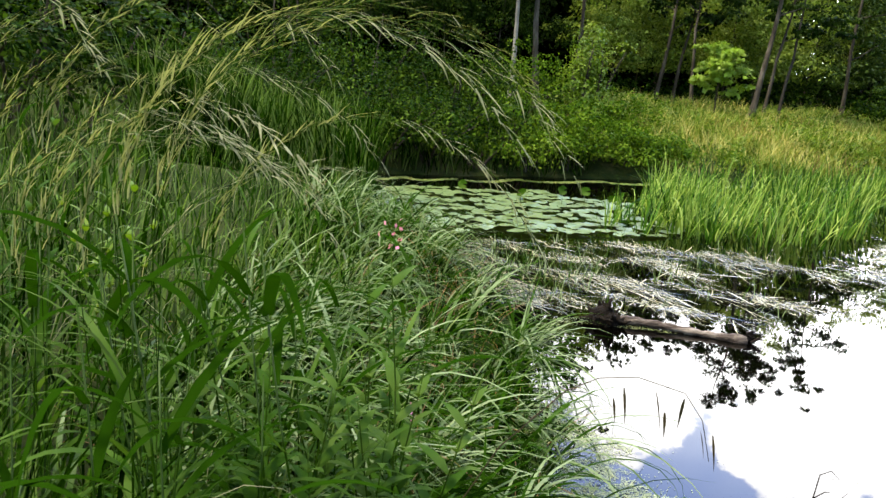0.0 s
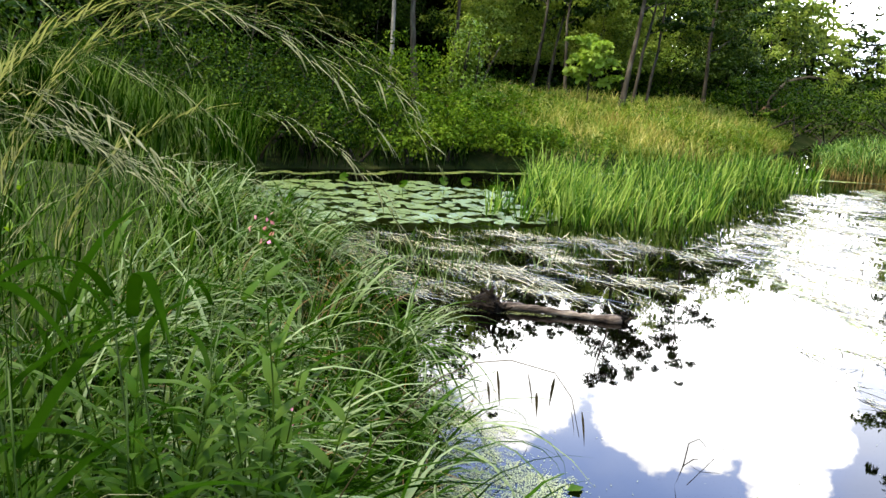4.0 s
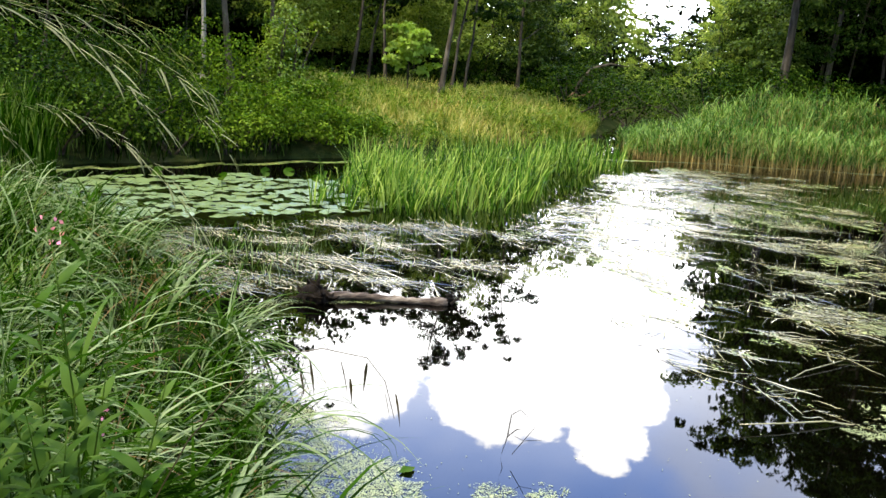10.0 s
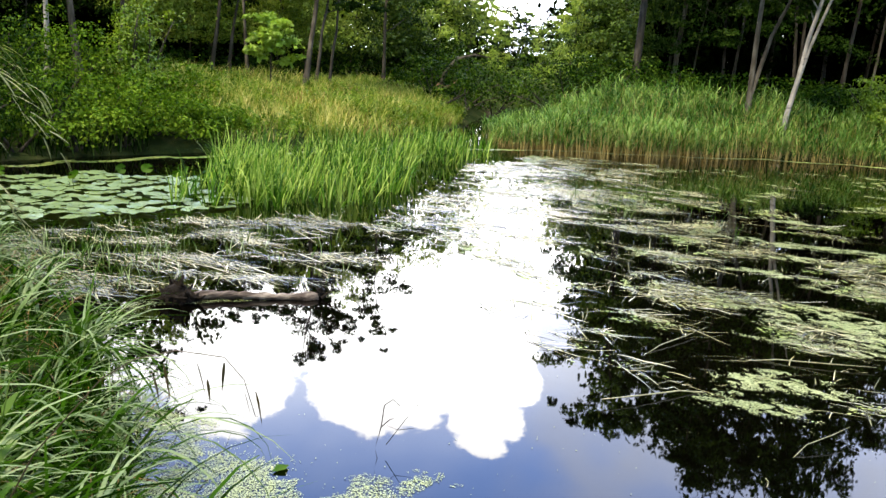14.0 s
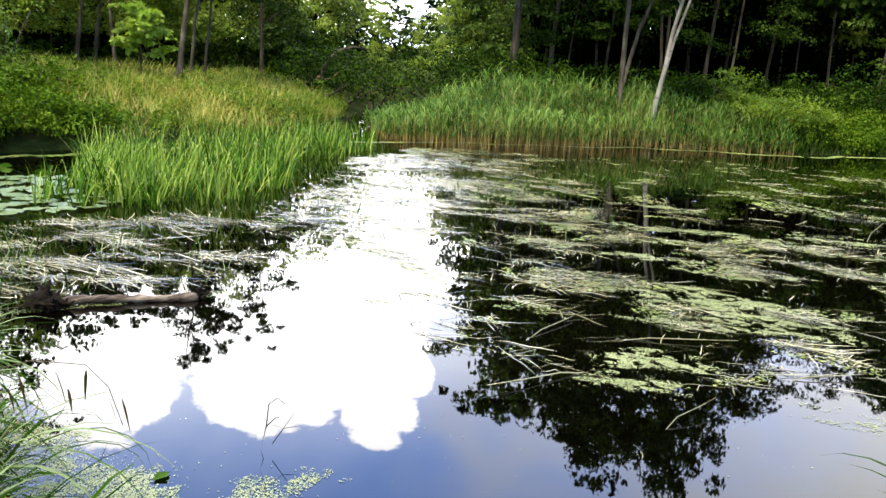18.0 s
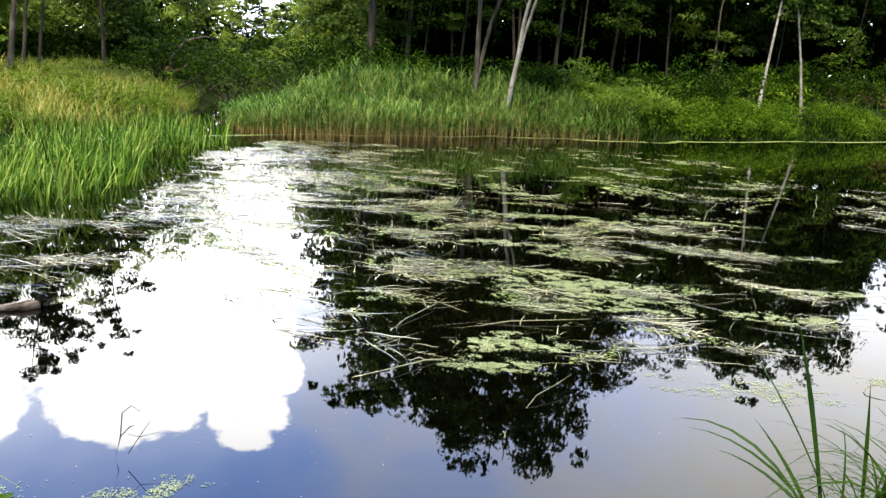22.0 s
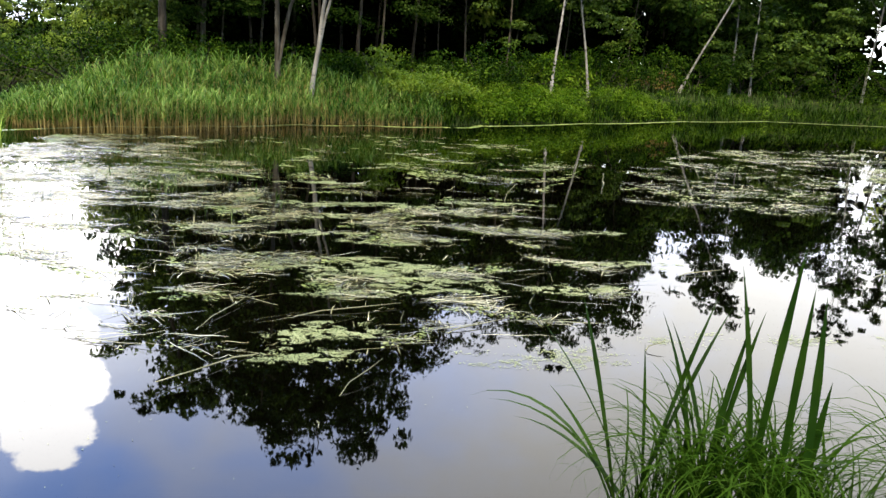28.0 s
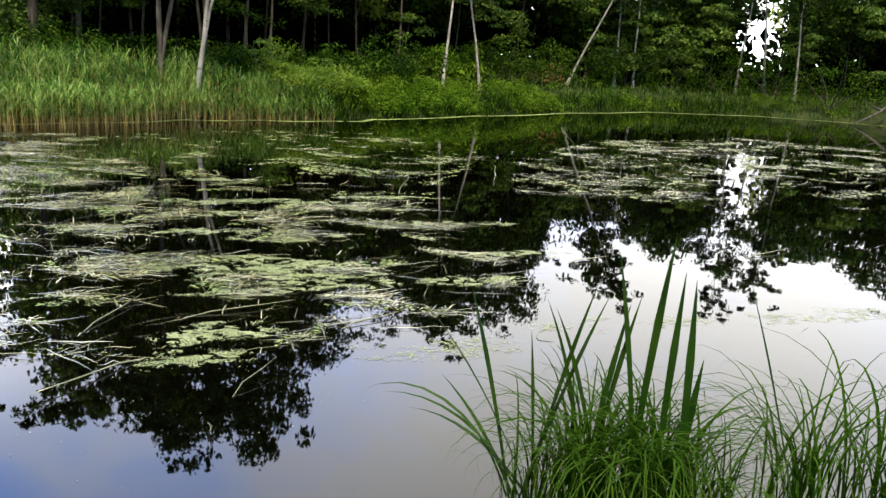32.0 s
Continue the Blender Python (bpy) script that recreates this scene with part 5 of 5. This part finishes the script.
def drift_log():
    root = thing("drift_log", 1.60, 5.16, 0.012, "weathered grey-brown log floating with a rotten root end", "log")
    a, b = np.array([-0.385, 0.095, 0.0]), np.array([0.46, -0.115, 0.0])
    s = np.linspace(0, 1, 22)
    path = a + (b - a) * s[:, None] + np.column_stack([0 * s, 0.012 * np.sin(s * 5), 0.012 * np.sin(s * 4 + 1) + 0.01])
    r = 0.026 + 0.004 * np.sin(s * 7) + 0.004 * rng.normal(size=22) + 0.011 * np.exp(-((s - 0.93) / 0.06) ** 2) + 0.006 * np.exp(-((s - 0.03) / 0.08) ** 2)
    v, f = tube(path, r, 12)
    v[:, :] += rng.normal(size=v.shape) * 0.0022
    me = tubes_mesh("trunk", [(v, f)], LOGWOOD)
    part("trunk", me, root)
    # splintered end
    for n in range(9):
        q = b + np.array([0, 0, 0.01]) + rng.normal(size=3) * np.array([0.01, 0.025, 0.025])
        tip = q + np.array([0.05 + 0.06 * rng.random(), rng.normal() * 0.02, 0.02 * rng.normal()])
        part("splinter", tubes_mesh("splinter", [tube([q, (q + tip) / 2, tip], [0.014, 0.009, 0.002], 5)], WETWOOD), root, "dark broken splinter")
    sv, sf = tube([a + (-0.17 + 0.03 * k, 0.0, 0.012 * math.sin(k)) for k in range(9)], [0.034, 0.068, 0.086, 0.088, 0.080, 0.066, 0.052, 0.042, 0.028], 12)
    sv = sv + rng.normal(size=sv.shape) * 0.014
    stump = part("root_stump", tubes_mesh("root_stump", [(sv, sf)], WETWOOD), root, "black rotten root stump")
    for n in range(30):
        q = a + np.array([-0.10 + 0.13 * rng.random(), 0.03 * rng.normal(), 0.03 * rng.random()])
        d = np.array([-0.3 + rng.normal() * 0.8, rng.normal() * 0.5, 0.35 + rng.normal() * 0.5])
        p = crooked(q, d, 0.10 + 0.10 * rng.random(), 4, 0.5)
        p[:, 2] = p[:, 2].clip(-0.06)
        part("root", tubes_mesh("root", [tube(p, 0.036 * (1.0 - 0.85 * np.linspace(0, 1, 5)) * (0.5 + 0.7 * rng.random()), 6)], WETWOOD), stump)


drift_log()


def sticks():
    root = thing("water_twig", 1.48, 2.78, 0.0, "thin dark twig standing bent in the water", "twig")
    part("stem", tubes_mesh("stem", [tube([(0.01, 0, -0.04), (-0.01, 0.01, 0.05), (0.01, 0, 0.15), (0.02, 0, 0.25), (0.05, -0.02, 0.28), (0.08, -0.03, 0.25)], [0.0032, 0.003, 0.0026, 0.0022, 0.0016, 0.001], 5)], WETWOOD), root)
    part("side_twig", tubes_mesh("side_twig", [tube([(0.01, 0, 0.15), (0.04, -0.02, 0.19), (0.06, -0.02, 0.19)], [0.0025, 0.002, 0.001], 5)], WETWOOD), root)
    root = thing("drowned_branch", 1.58, 2.80, 0.06, "small forked dead twig above the still water", "branch")
    for tip in [(0.04, -0.02, 0.12), (0.07, -0.03, 0.06), (-0.05, 0.0, 0.08)]:
        part("side_twig", tubes_mesh("side_twig", [tube([(-0.04, 0.02, -0.02), (0, 0, 0.05), tip], [0.002, 0.0016, 0.0008], 5)], WETWOOD), root)
    # floating leaf
    ob = new("floating_leaf", mesh_of("floating_leaf", [(-0.045, 0, 0.004), (0, -0.03, 0.012), (0, 0, 0.02), (0, 0.03, 0.012), (0.045, 0, 0.004)], [(0, 1, 2), (0, 2, 3), (1, 4, 2), (2, 4, 3)], HERB, True))
    ob.matrix_basis = pose(1.07, 2.85, 0.004, 0, 0, 20)
    tagged(ob, "single curled green leaf floating on the water", "leaf")
    # pale bare stems lying in the water
    stem = "pale broken reed stem sticking out of the water"
    for (x, y, dx, dy, dz, r) in [(3.23, 2.04, 0.5, 0.03, 0.06, 0.007), (3.0, 1.95, -0.16, -0.1, 0.05, 0.007), (14.6, 2.4, -1.0, 0.25, 0.65, 0.02), (4.05, 3.1, 0.75, -0.5, 0.02, 0.009), (3.45, 3.3, 0.9, 0.25, 0.02, 0.010), (12.2, 3.4, 0.05, 0.05, 0.16, 0.02),
                                   (9.5, 3.9, 0.1, -0.1, 0.22, 0.012), (5.0, 0.9, 0.15, -0.1, 0.05, 0.008), (3.6, 2.75, -0.8, 0.1, 0.03, 0.011), (4.4, 2.1, 0.6, -0.25, 0.02, 0.008), (7.1, 1.2, 0.5, -0.35, 0.02, 0.010), (8.3, -0.3, 0.9, -0.5, 0.02, 0.012)]:
        p = [(0, 0, -0.02), (dx * 0.35, dy * 0.35 + 0.02, dz * 0.4 + 0.008), (dx * 0.7, dy * 0.7, dz * 0.75 + 0.008), (dx, dy, dz + 0.006)]
        ob = new("reed_stem", tubes_mesh("reed_stem", [tube(p, [r * 0.45, r * 0.42, r * 0.35, r * 0.2], 6)], DEAD))
        ob.matrix_basis = pose(x, y, 0)
        tagged(ob, stem, "stem", "reed stems in the water")


sticks()

# ------------------------------------------------------------------ near bank
def bank_cover():
    """Low sedge turf that hangs over the water, and the mixed grass behind it."""
    poly = [(-0.9, 1.1), (-0.1, 0.9), (0.3, 1.5), (0.40, 2.5), (0.46, 3.4), (0.5, 4.3), (0.36, 5.0), (0.1, 6.3), (-0.5, 7.3), (-1.2, 7.2), (-1.0, 4), (-1.0, 2)]
    hub = scatter(poly, 230, lambda x, y: np.clip(3.4 / np.hypot(x, y), 0.3, 1))
    each = rng.integers(10, 30, len(hub))
    p = np.repeat(hub, each, 0) + rng.normal(size=(int(each.sum()), 2)) * 0.035
    p = on_ground(p)
    n = len(p)
    grow = np.repeat(0.6 + 0.55 * rng.random(len(hub)), each)
    turn = np.repeat(1.3 + rng.normal(size=len(hub)) * 0.7, each) + rng.normal(size=n) * 1.0
    stuff("sedge_turf", blades(p, (0.42 + 0.50 * rng.random(n)) * grow, 0.008 + 0.014 * rng.random(n), turn, 1.5 + 1.7 * rng.random(n), 0.06 + 0.25 * rng.random(n), 8, droop=1.0, twist=0.6), SEDGE,
          "matted arching green sedge hanging over the water", "sedge")
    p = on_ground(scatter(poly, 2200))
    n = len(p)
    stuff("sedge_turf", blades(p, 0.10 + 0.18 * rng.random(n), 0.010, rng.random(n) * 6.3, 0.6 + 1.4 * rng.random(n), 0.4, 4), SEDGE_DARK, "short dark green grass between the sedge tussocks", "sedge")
    p = on_ground(scatter(poly, 450))
    n = len(p)
    stuff("withered_grass", blades(p, 0.3 + 0.35 * rng.random(n), 0.006, rng.random(n) * 6.3, 1.2 + 1.2 * rng.random(n), 0.3, 5), WITHERED, "brown withered blades in the sedge", "grass")
    # mixed grass of the left bank
    poly = [(-8, 0.4), (-1.0, 0.45), (-0.35, 0.75), (-0.2, 1.3), (-0.25, 2.2), (-0.4, 4.0), (-0.7, 6.4), (-1.8, 8.6), (-8, 9)]
    p = on_ground(scatter(poly, 5200, lambda x, y: np.clip(3.0 / np.hypot(x, y), 0.15, 1)))
    n = len(p)
    az = np.degrees(np.arctan2(p[:, 0], p[:, 1]))
    tall = np.interp(az, [-60, -25, -10, -4, 3], [0.95, 0.9, 0.75, 0.6, 0.5])
    stuff("bank_grass", blades(p, tall * (0.5 + 0.55 * rng.random(n)), 0.007 + 0.012 * rng.random(n) ** 2, rng.normal(size=n) * 1.4 + 1.2, 0.5 + 1.5 * rng.random(n), 0.12, 6, droop=1.6, twist=0.6), GRASS,
          "dense long green grass on the near bank", "grass")
    # fine flowering haze of panicles over the grass
    p = on_ground(scatter(poly, 1300, lambda x, y: np.clip(3.0 / np.hypot(x, y), 0.15, 1)))
    n = len(p)
    az = np.degrees(np.arctan2(p[:, 0], p[:, 1]))
    p[:, 2] += np.interp(az, [-40, -20, -8, 0], [0.75, 0.7, 0.45, 0.3]) * (0.8 + 0.3 * rng.random(n))
    stuff("panicle_haze", blades(p, 0.10 + 0.16 * rng.random(n), 0.0022, rng.normal(size=n) + 1.2, 1.2 + 1.2 * rng.random(n), 0.3, 4), SEED, "pale flowering grass tops above the bank", "grass")


bank_cover()


def canary_grass(k):
    """A stout grass: one dark upright stem with broad drooping leaves."""
    root = thing("canary_grass", 0, 0, 0, "stout upright grass with dark stem and broad arching leaves", "grass plant", "stout grasses of the near bank")
    h = 0.85 + 0.3 * rng.random()
    stem = crooked((0, 0, 0), (rng.normal() * 0.06 + 0.05, rng.normal() * 0.06, 1), h, 6, 0.03)
    stalk = part("stem", tubes_mesh("stem", [tube(stem, 0.0032 * (1 - 0.6 * np.linspace(0, 1, 7)), 5)], SEDGE), root)
    for n in range(6):
        f = 0.25 + 0.72 * n / 6
        at = np.array([[np.interp(f, np.linspace(0, 1, 7), stem[:, c]) for c in range(3)]])
        g = blades(at, 0.20 + 0.22 * rng.random(), 0.013 + 0.011 * rng.random(), n * 2.6 + rng.random(), 1.0 + 1.1 * rng.random(), 0.6, 7, 0.35, 0.8, 1.2)
        part("leaf", mesh_of("leaf", *g, HERB if n % 3 == 0 else GRASS, True), stalk)
    return root


def nodding_grass(k):
    """A tall thin stem that arches over and ends in a loose hanging head of spikelets."""
    root = thing("nodding_grass", 0, 0, 0, "tall thin grass stalk nodding under pale seed heads", "grass stalk", "nodding grasses of the near bank")
    h = 1.52 + 0.2 * rng.random()
    s = np.linspace(0, 1, 16)
    bend = 2.0 + 0.5 * rng.random()
    ang = 0.05 + bend * np.clip((s - 0.54) / 0.46, 0, 1) ** 1.1
    step = h * 1.12 / 15
    path = np.column_stack([np.cumsum(np.sin(ang)) * step, 0.02 * np.sin(s * 4 + k), np.cumsum(np.cos(ang)) * step])
    stalk = part("stem", tubes_mesh("stem", [tube(path, 0.0013 * (1 - 0.7 * s), 4)], GRASS), root)
    spikes = []
    for f in np.linspace(0.56, 1.0, 30):
        at = np.array([np.interp(f, s, path[:, c]) for c in range(3)])
        m = 3
        c = at + rng.normal(size=(m, 3)) * 0.004
        tilt = float(np.interp(f, s, ang))
        spikes.append(blades(c, (0.032 + 0.03 * rng.random(m)) * (1.3 - 0.6 * f), 0.0042, math.pi / 2 + rng.normal(size=m) * 0.25, 0.25, tilt + rng.normal(size=m) * 0.22 + 0.1, 3, 0.5))
    part("seed_head", mesh_of("seed_head", *merged(*spikes), SEED), stalk, "pale drooping seed head")
    g = blades(path[[3, 6]], 0.28, 0.007, np.array([0.5, 3.6]) + rng.random(2), 1.2, 0.3, 6)
    part("leaf", mesh_of("leaf", *g, GRASS), stalk)
    return root


def tall_grasses():
    protos = [canary_grass(k) for k in range(5)]
    spots = [(-0.62, 1.02), (-0.50, 1.2), (-0.38, 1.05), (-0.30, 1.32), (-0.72, 1.35), (-0.55, 1.5), (-0.25, 1.12), (-0.16, 1.28), (-0.45, 0.88), (-0.85, 1.2), (-0.95, 1.6), (-0.7, 1.75), (-0.4, 1.7), (-1.1, 1.9), (-0.22, 1.6)]
    far = np.concatenate([scatter([(-1.0, 0.9), (-0.3, 0.9), (-0.15, 1.9), (-0.9, 2.2)], 26), scatter([(-2.6, 1.5), (-0.6, 1.5), (-0.4, 3.2), (-1.6, 4.2), (-3.0, 3.5)], 34)])
    for n, (x, y) in enumerate(spots + [tuple(q) for q in far]):
        m = pose(x, y, float(ground_z(x, y)) - 0.02, rng.normal() * 4, rng.normal() * 4, rng.random() * 360)
        ob = protos[n] if n < len(protos) else copy_thing(protos[n % len(protos)], m)
        ob.matrix_basis = m @ Matrix.Diagonal((*(0.85 + 0.25 * rng.random(),) * 3, 1))
    protos = [nodding_grass(k) for k in range(6)]
    own = np.random.default_rng(12)
    for n in range(22):
        a, d = radians(-39 + 20 * (n * 0.618 % 1)), 1.2 + 0.9 * (n * 0.382 % 1) ** 1.3
        x, y = d * math.sin(a), d * math.cos(a)
        m = pose(x, y, float(ground_z(x, y)) - 0.02, own.normal() * 3, own.normal() * 3, own.normal() * 24 - 6)
        ob = protos[n] if n < len(protos) else copy_thing(protos[n % len(protos)], m)
        ob.matrix_basis = m @ Matrix.Diagonal((*(0.84 + 0.20 * own.random(),) * 3, 1))


tall_grasses()


def herb(name, label, x, y, height, pairs, leaf_len, leaf_mat, flower_at=(), side_shoots=3):
    root = thing(name, x, y, float(ground_z(x, y)) - 0.02, label, "flowering plant", "herbs of the near bank", rng.random() * 360)
    for shoot in range(side_shoots):
        lean = 0.05 if shoot == 0 else 0.22
        a = shoot * 2.3
        h = height * (1 if shoot == 0 else 0.72 + 0.15 * rng.random())
        st = crooked((0, 0, 0), (lean * math.cos(a), lean * math.sin(a), 1), h, 7, 0.03)
        stalk = part("stem", tubes_mesh("stem", [tube(st, 0.004 * (1 - 0.7 * np.linspace(0, 1, 8)), 5)], HERB), root)
        for n in range(pairs):
            f = 0.22 + 0.76 * n / pairs
            at = np.array([np.interp(f, np.linspace(0, 1, 8), st[:, c]) for c in range(3)])
            for side in (0, math.pi):
                ll = leaf_len * (1.15 - 0.7 * f) * (0.8 + 0.4 * rng.random())
                g = blades(at[None], ll, ll * 0.34, n * 1.57 + side + rng.normal() * 0.2, 0.7, 0.75, 4, 0.2, 0.25)
                part("leaf", mesh_of("leaf", *g, leaf_mat, True), stalk)
        if shoot in flower_at:
            top = st[-1]
            c = top + rng.normal(size=(13, 3)) * np.array([0.014, 0.014, 0.02]) + np.array([0, 0, 0.01])
            part("flower_head", mesh_of("flower_head", *leaves(c, 0.011, 0.3, 0.8), PETAL), stalk, "small pink flower head")["kind"] = "stuff"
    return root


def herbs():
    label = "leafy green herb with small pink flowers on the bank"
    herb("pink_flowered_herb", label, -0.07, 1.60, 1.10, 11, 0.14, HERB, (0,), 6)
    for x, y, h in [(-0.34, 1.28, 0.80), (-0.50, 1.5, 0.85), (-0.27, 1.45, 0.82), (-0.42, 1.75, 0.8), (-0.16, 1.38, 0.72)]:
        herb("leafy_herb", "bushy bright green herb with pointed leaves in the grass", x, y, h, 11, 0.13, HERB, (), 5)
    herb("pink_flowered_herb", label, -0.16, 1.75, 1.0, 8, 0.13, HERB, (), 4)
    herb("pink_flowered_herb", label, -0.1, 2.02, 0.55, 6, 0.10, HERB, (0,), 3)
    herb("pink_flowered_herb", label, -1.32, 2.25, 1.35, 11, 0.12, HERB, (0, 1), 4)
    herb("pink_flowered_herb", label, -1.55, 2.6, 1.4, 11, 0.12, HERB, (0,), 4)
    herb("leafy_herb", "tall pale green leafy herb in the grass", -1.15, 2.7, 1.15, 10, 0.11, SHRUB_LIGHT, (), 5)
    herb("leafy_herb", "tall pale green leafy herb in the grass", -1.9, 3.0, 1.35, 10, 0.12, SHRUB_LIGHT, (), 5)
    herb("leafy_herb", "broad-leaved green herb among the sedge", 0.02, 2.45, 0.42, 5, 0.11, HERB, (), 3)
    herb("leafy_herb", "broad-leaved green herb among the sedge", -0.35, 2.4, 0.6, 6, 0.12, HERB, (), 3)
    # one stalk with dark hanging spikelets bowed over the water
    root = thing("bowed_grass_stalk", 0, 0, 0, "thin grass stalk bowed over the water with dark spikelets", "grass stalk")
    path = [(-0.12, 1.28, 0.42), (0.02, 1.27, 0.86), (0.12, 1.25, 1.06), (0.22, 1.23, 1.18), (0.27, 1.22, 1.21), (0.33, 1.21, 1.22), (0.40, 1.18, 1.21), (0.43, 1.17, 1.17), (0.45, 1.17, 1.10)]
    part("stem", tubes_mesh("stem", [tube(path, np.linspace(0.0014, 0.0006, 9), 4)], DARKSEED), root)
    for x, y, z, l in [(0.31, 1.21, 1.20, 0.075), (0.295, 1.21, 1.18, 0.05), (0.36, 1.20, 1.20, 0.07), (0.375, 1.19, 1.17, 0.05), (0.40, 1.18, 1.20, 0.06), (0.43, 1.17, 1.15, 0.05), (0.45, 1.17, 1.145, 0.07)]:
        g = blades(np.array([(x, y, z)]), l, 0.006, 1.2 + rng.normal() * 0.4, 0.12, 2.85, 4, 0.4, 0.4)
        part("spikelet", mesh_of("spikelet", *g, DARKSEED), root)


herbs()


def iris_clump():
    """Sword leaves and sedge at the edge of the water beside the camera."""
    root = thing("iris_clump", 2.85, 0.15, -0.02, "tall dark green iris leaves at the water's edge", "water plant")
    # each leaf: its root, and its tip
    swords = [(3.01, 0.49, 3.08, 0.75, 0.85), (3.03, 0.40, 3.02, 0.91, 0.74), (3.02, 0.44, 3.19, 0.25, 0.92), (3.01, 0.46, 3.2, 0.2, 0.88), (3.08, -0.01, 3.2, 0.19, 1.05), (3.06, 0.22, 3.21, 0.12, 0.85),
              (3.06, 0.21, 3.21, 0.08, 0.89), (3.08, 0.04, 3.22, -0.02, 1.15), (3.10, -0.06, 3.22, -0.07, 1.01), (3.06, -0.16, 3.23, -0.11, 0.98), (3.03, 0.4, 3.15, 0.5, 0.69), (3.07, 0.14, 3.16, 0.42, 0.8),
              (3.09, -0.13, 3.23, -0.18, 0.67), (3.06, -0.63, 3.23, -0.29, 1.03), (3.08, 0.20, 3.16, 0.46, 0.83)]
    origin = np.array([2.85, 0.15, -0.02])
    for n, (x, y, tx, ty, tz) in enumerate(swords):
        d = np.array([tx - x, ty - y, tz + 0.02])
        bow = 0.35 if n in (1, 11, 14) else 0.12
        lean = math.atan2(math.hypot(d[0], d[1]), d[2])
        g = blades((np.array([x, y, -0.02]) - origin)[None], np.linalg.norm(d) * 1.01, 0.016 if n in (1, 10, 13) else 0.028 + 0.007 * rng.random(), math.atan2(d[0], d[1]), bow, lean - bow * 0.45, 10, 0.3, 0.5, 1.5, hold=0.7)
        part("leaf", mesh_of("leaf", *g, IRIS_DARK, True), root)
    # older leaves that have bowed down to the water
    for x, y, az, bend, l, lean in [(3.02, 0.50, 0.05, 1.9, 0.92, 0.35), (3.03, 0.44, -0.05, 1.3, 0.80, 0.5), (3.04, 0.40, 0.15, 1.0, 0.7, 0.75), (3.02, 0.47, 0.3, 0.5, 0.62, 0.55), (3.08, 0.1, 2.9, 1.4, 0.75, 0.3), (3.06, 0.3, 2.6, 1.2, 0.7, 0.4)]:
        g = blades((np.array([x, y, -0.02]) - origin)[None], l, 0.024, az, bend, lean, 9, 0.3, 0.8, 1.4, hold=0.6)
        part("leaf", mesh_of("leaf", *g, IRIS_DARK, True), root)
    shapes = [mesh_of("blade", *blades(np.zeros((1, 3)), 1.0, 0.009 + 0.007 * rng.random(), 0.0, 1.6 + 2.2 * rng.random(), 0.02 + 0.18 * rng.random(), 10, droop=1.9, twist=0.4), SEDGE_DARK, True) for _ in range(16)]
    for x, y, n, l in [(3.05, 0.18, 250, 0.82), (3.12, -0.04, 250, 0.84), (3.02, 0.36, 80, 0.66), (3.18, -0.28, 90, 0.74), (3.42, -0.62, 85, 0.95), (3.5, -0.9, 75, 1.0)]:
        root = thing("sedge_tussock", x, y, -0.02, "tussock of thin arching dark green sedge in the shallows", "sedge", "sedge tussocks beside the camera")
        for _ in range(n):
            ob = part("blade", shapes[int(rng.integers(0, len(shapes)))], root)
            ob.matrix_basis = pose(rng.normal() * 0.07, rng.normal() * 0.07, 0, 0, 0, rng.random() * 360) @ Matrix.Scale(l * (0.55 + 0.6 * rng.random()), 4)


iris_clump()
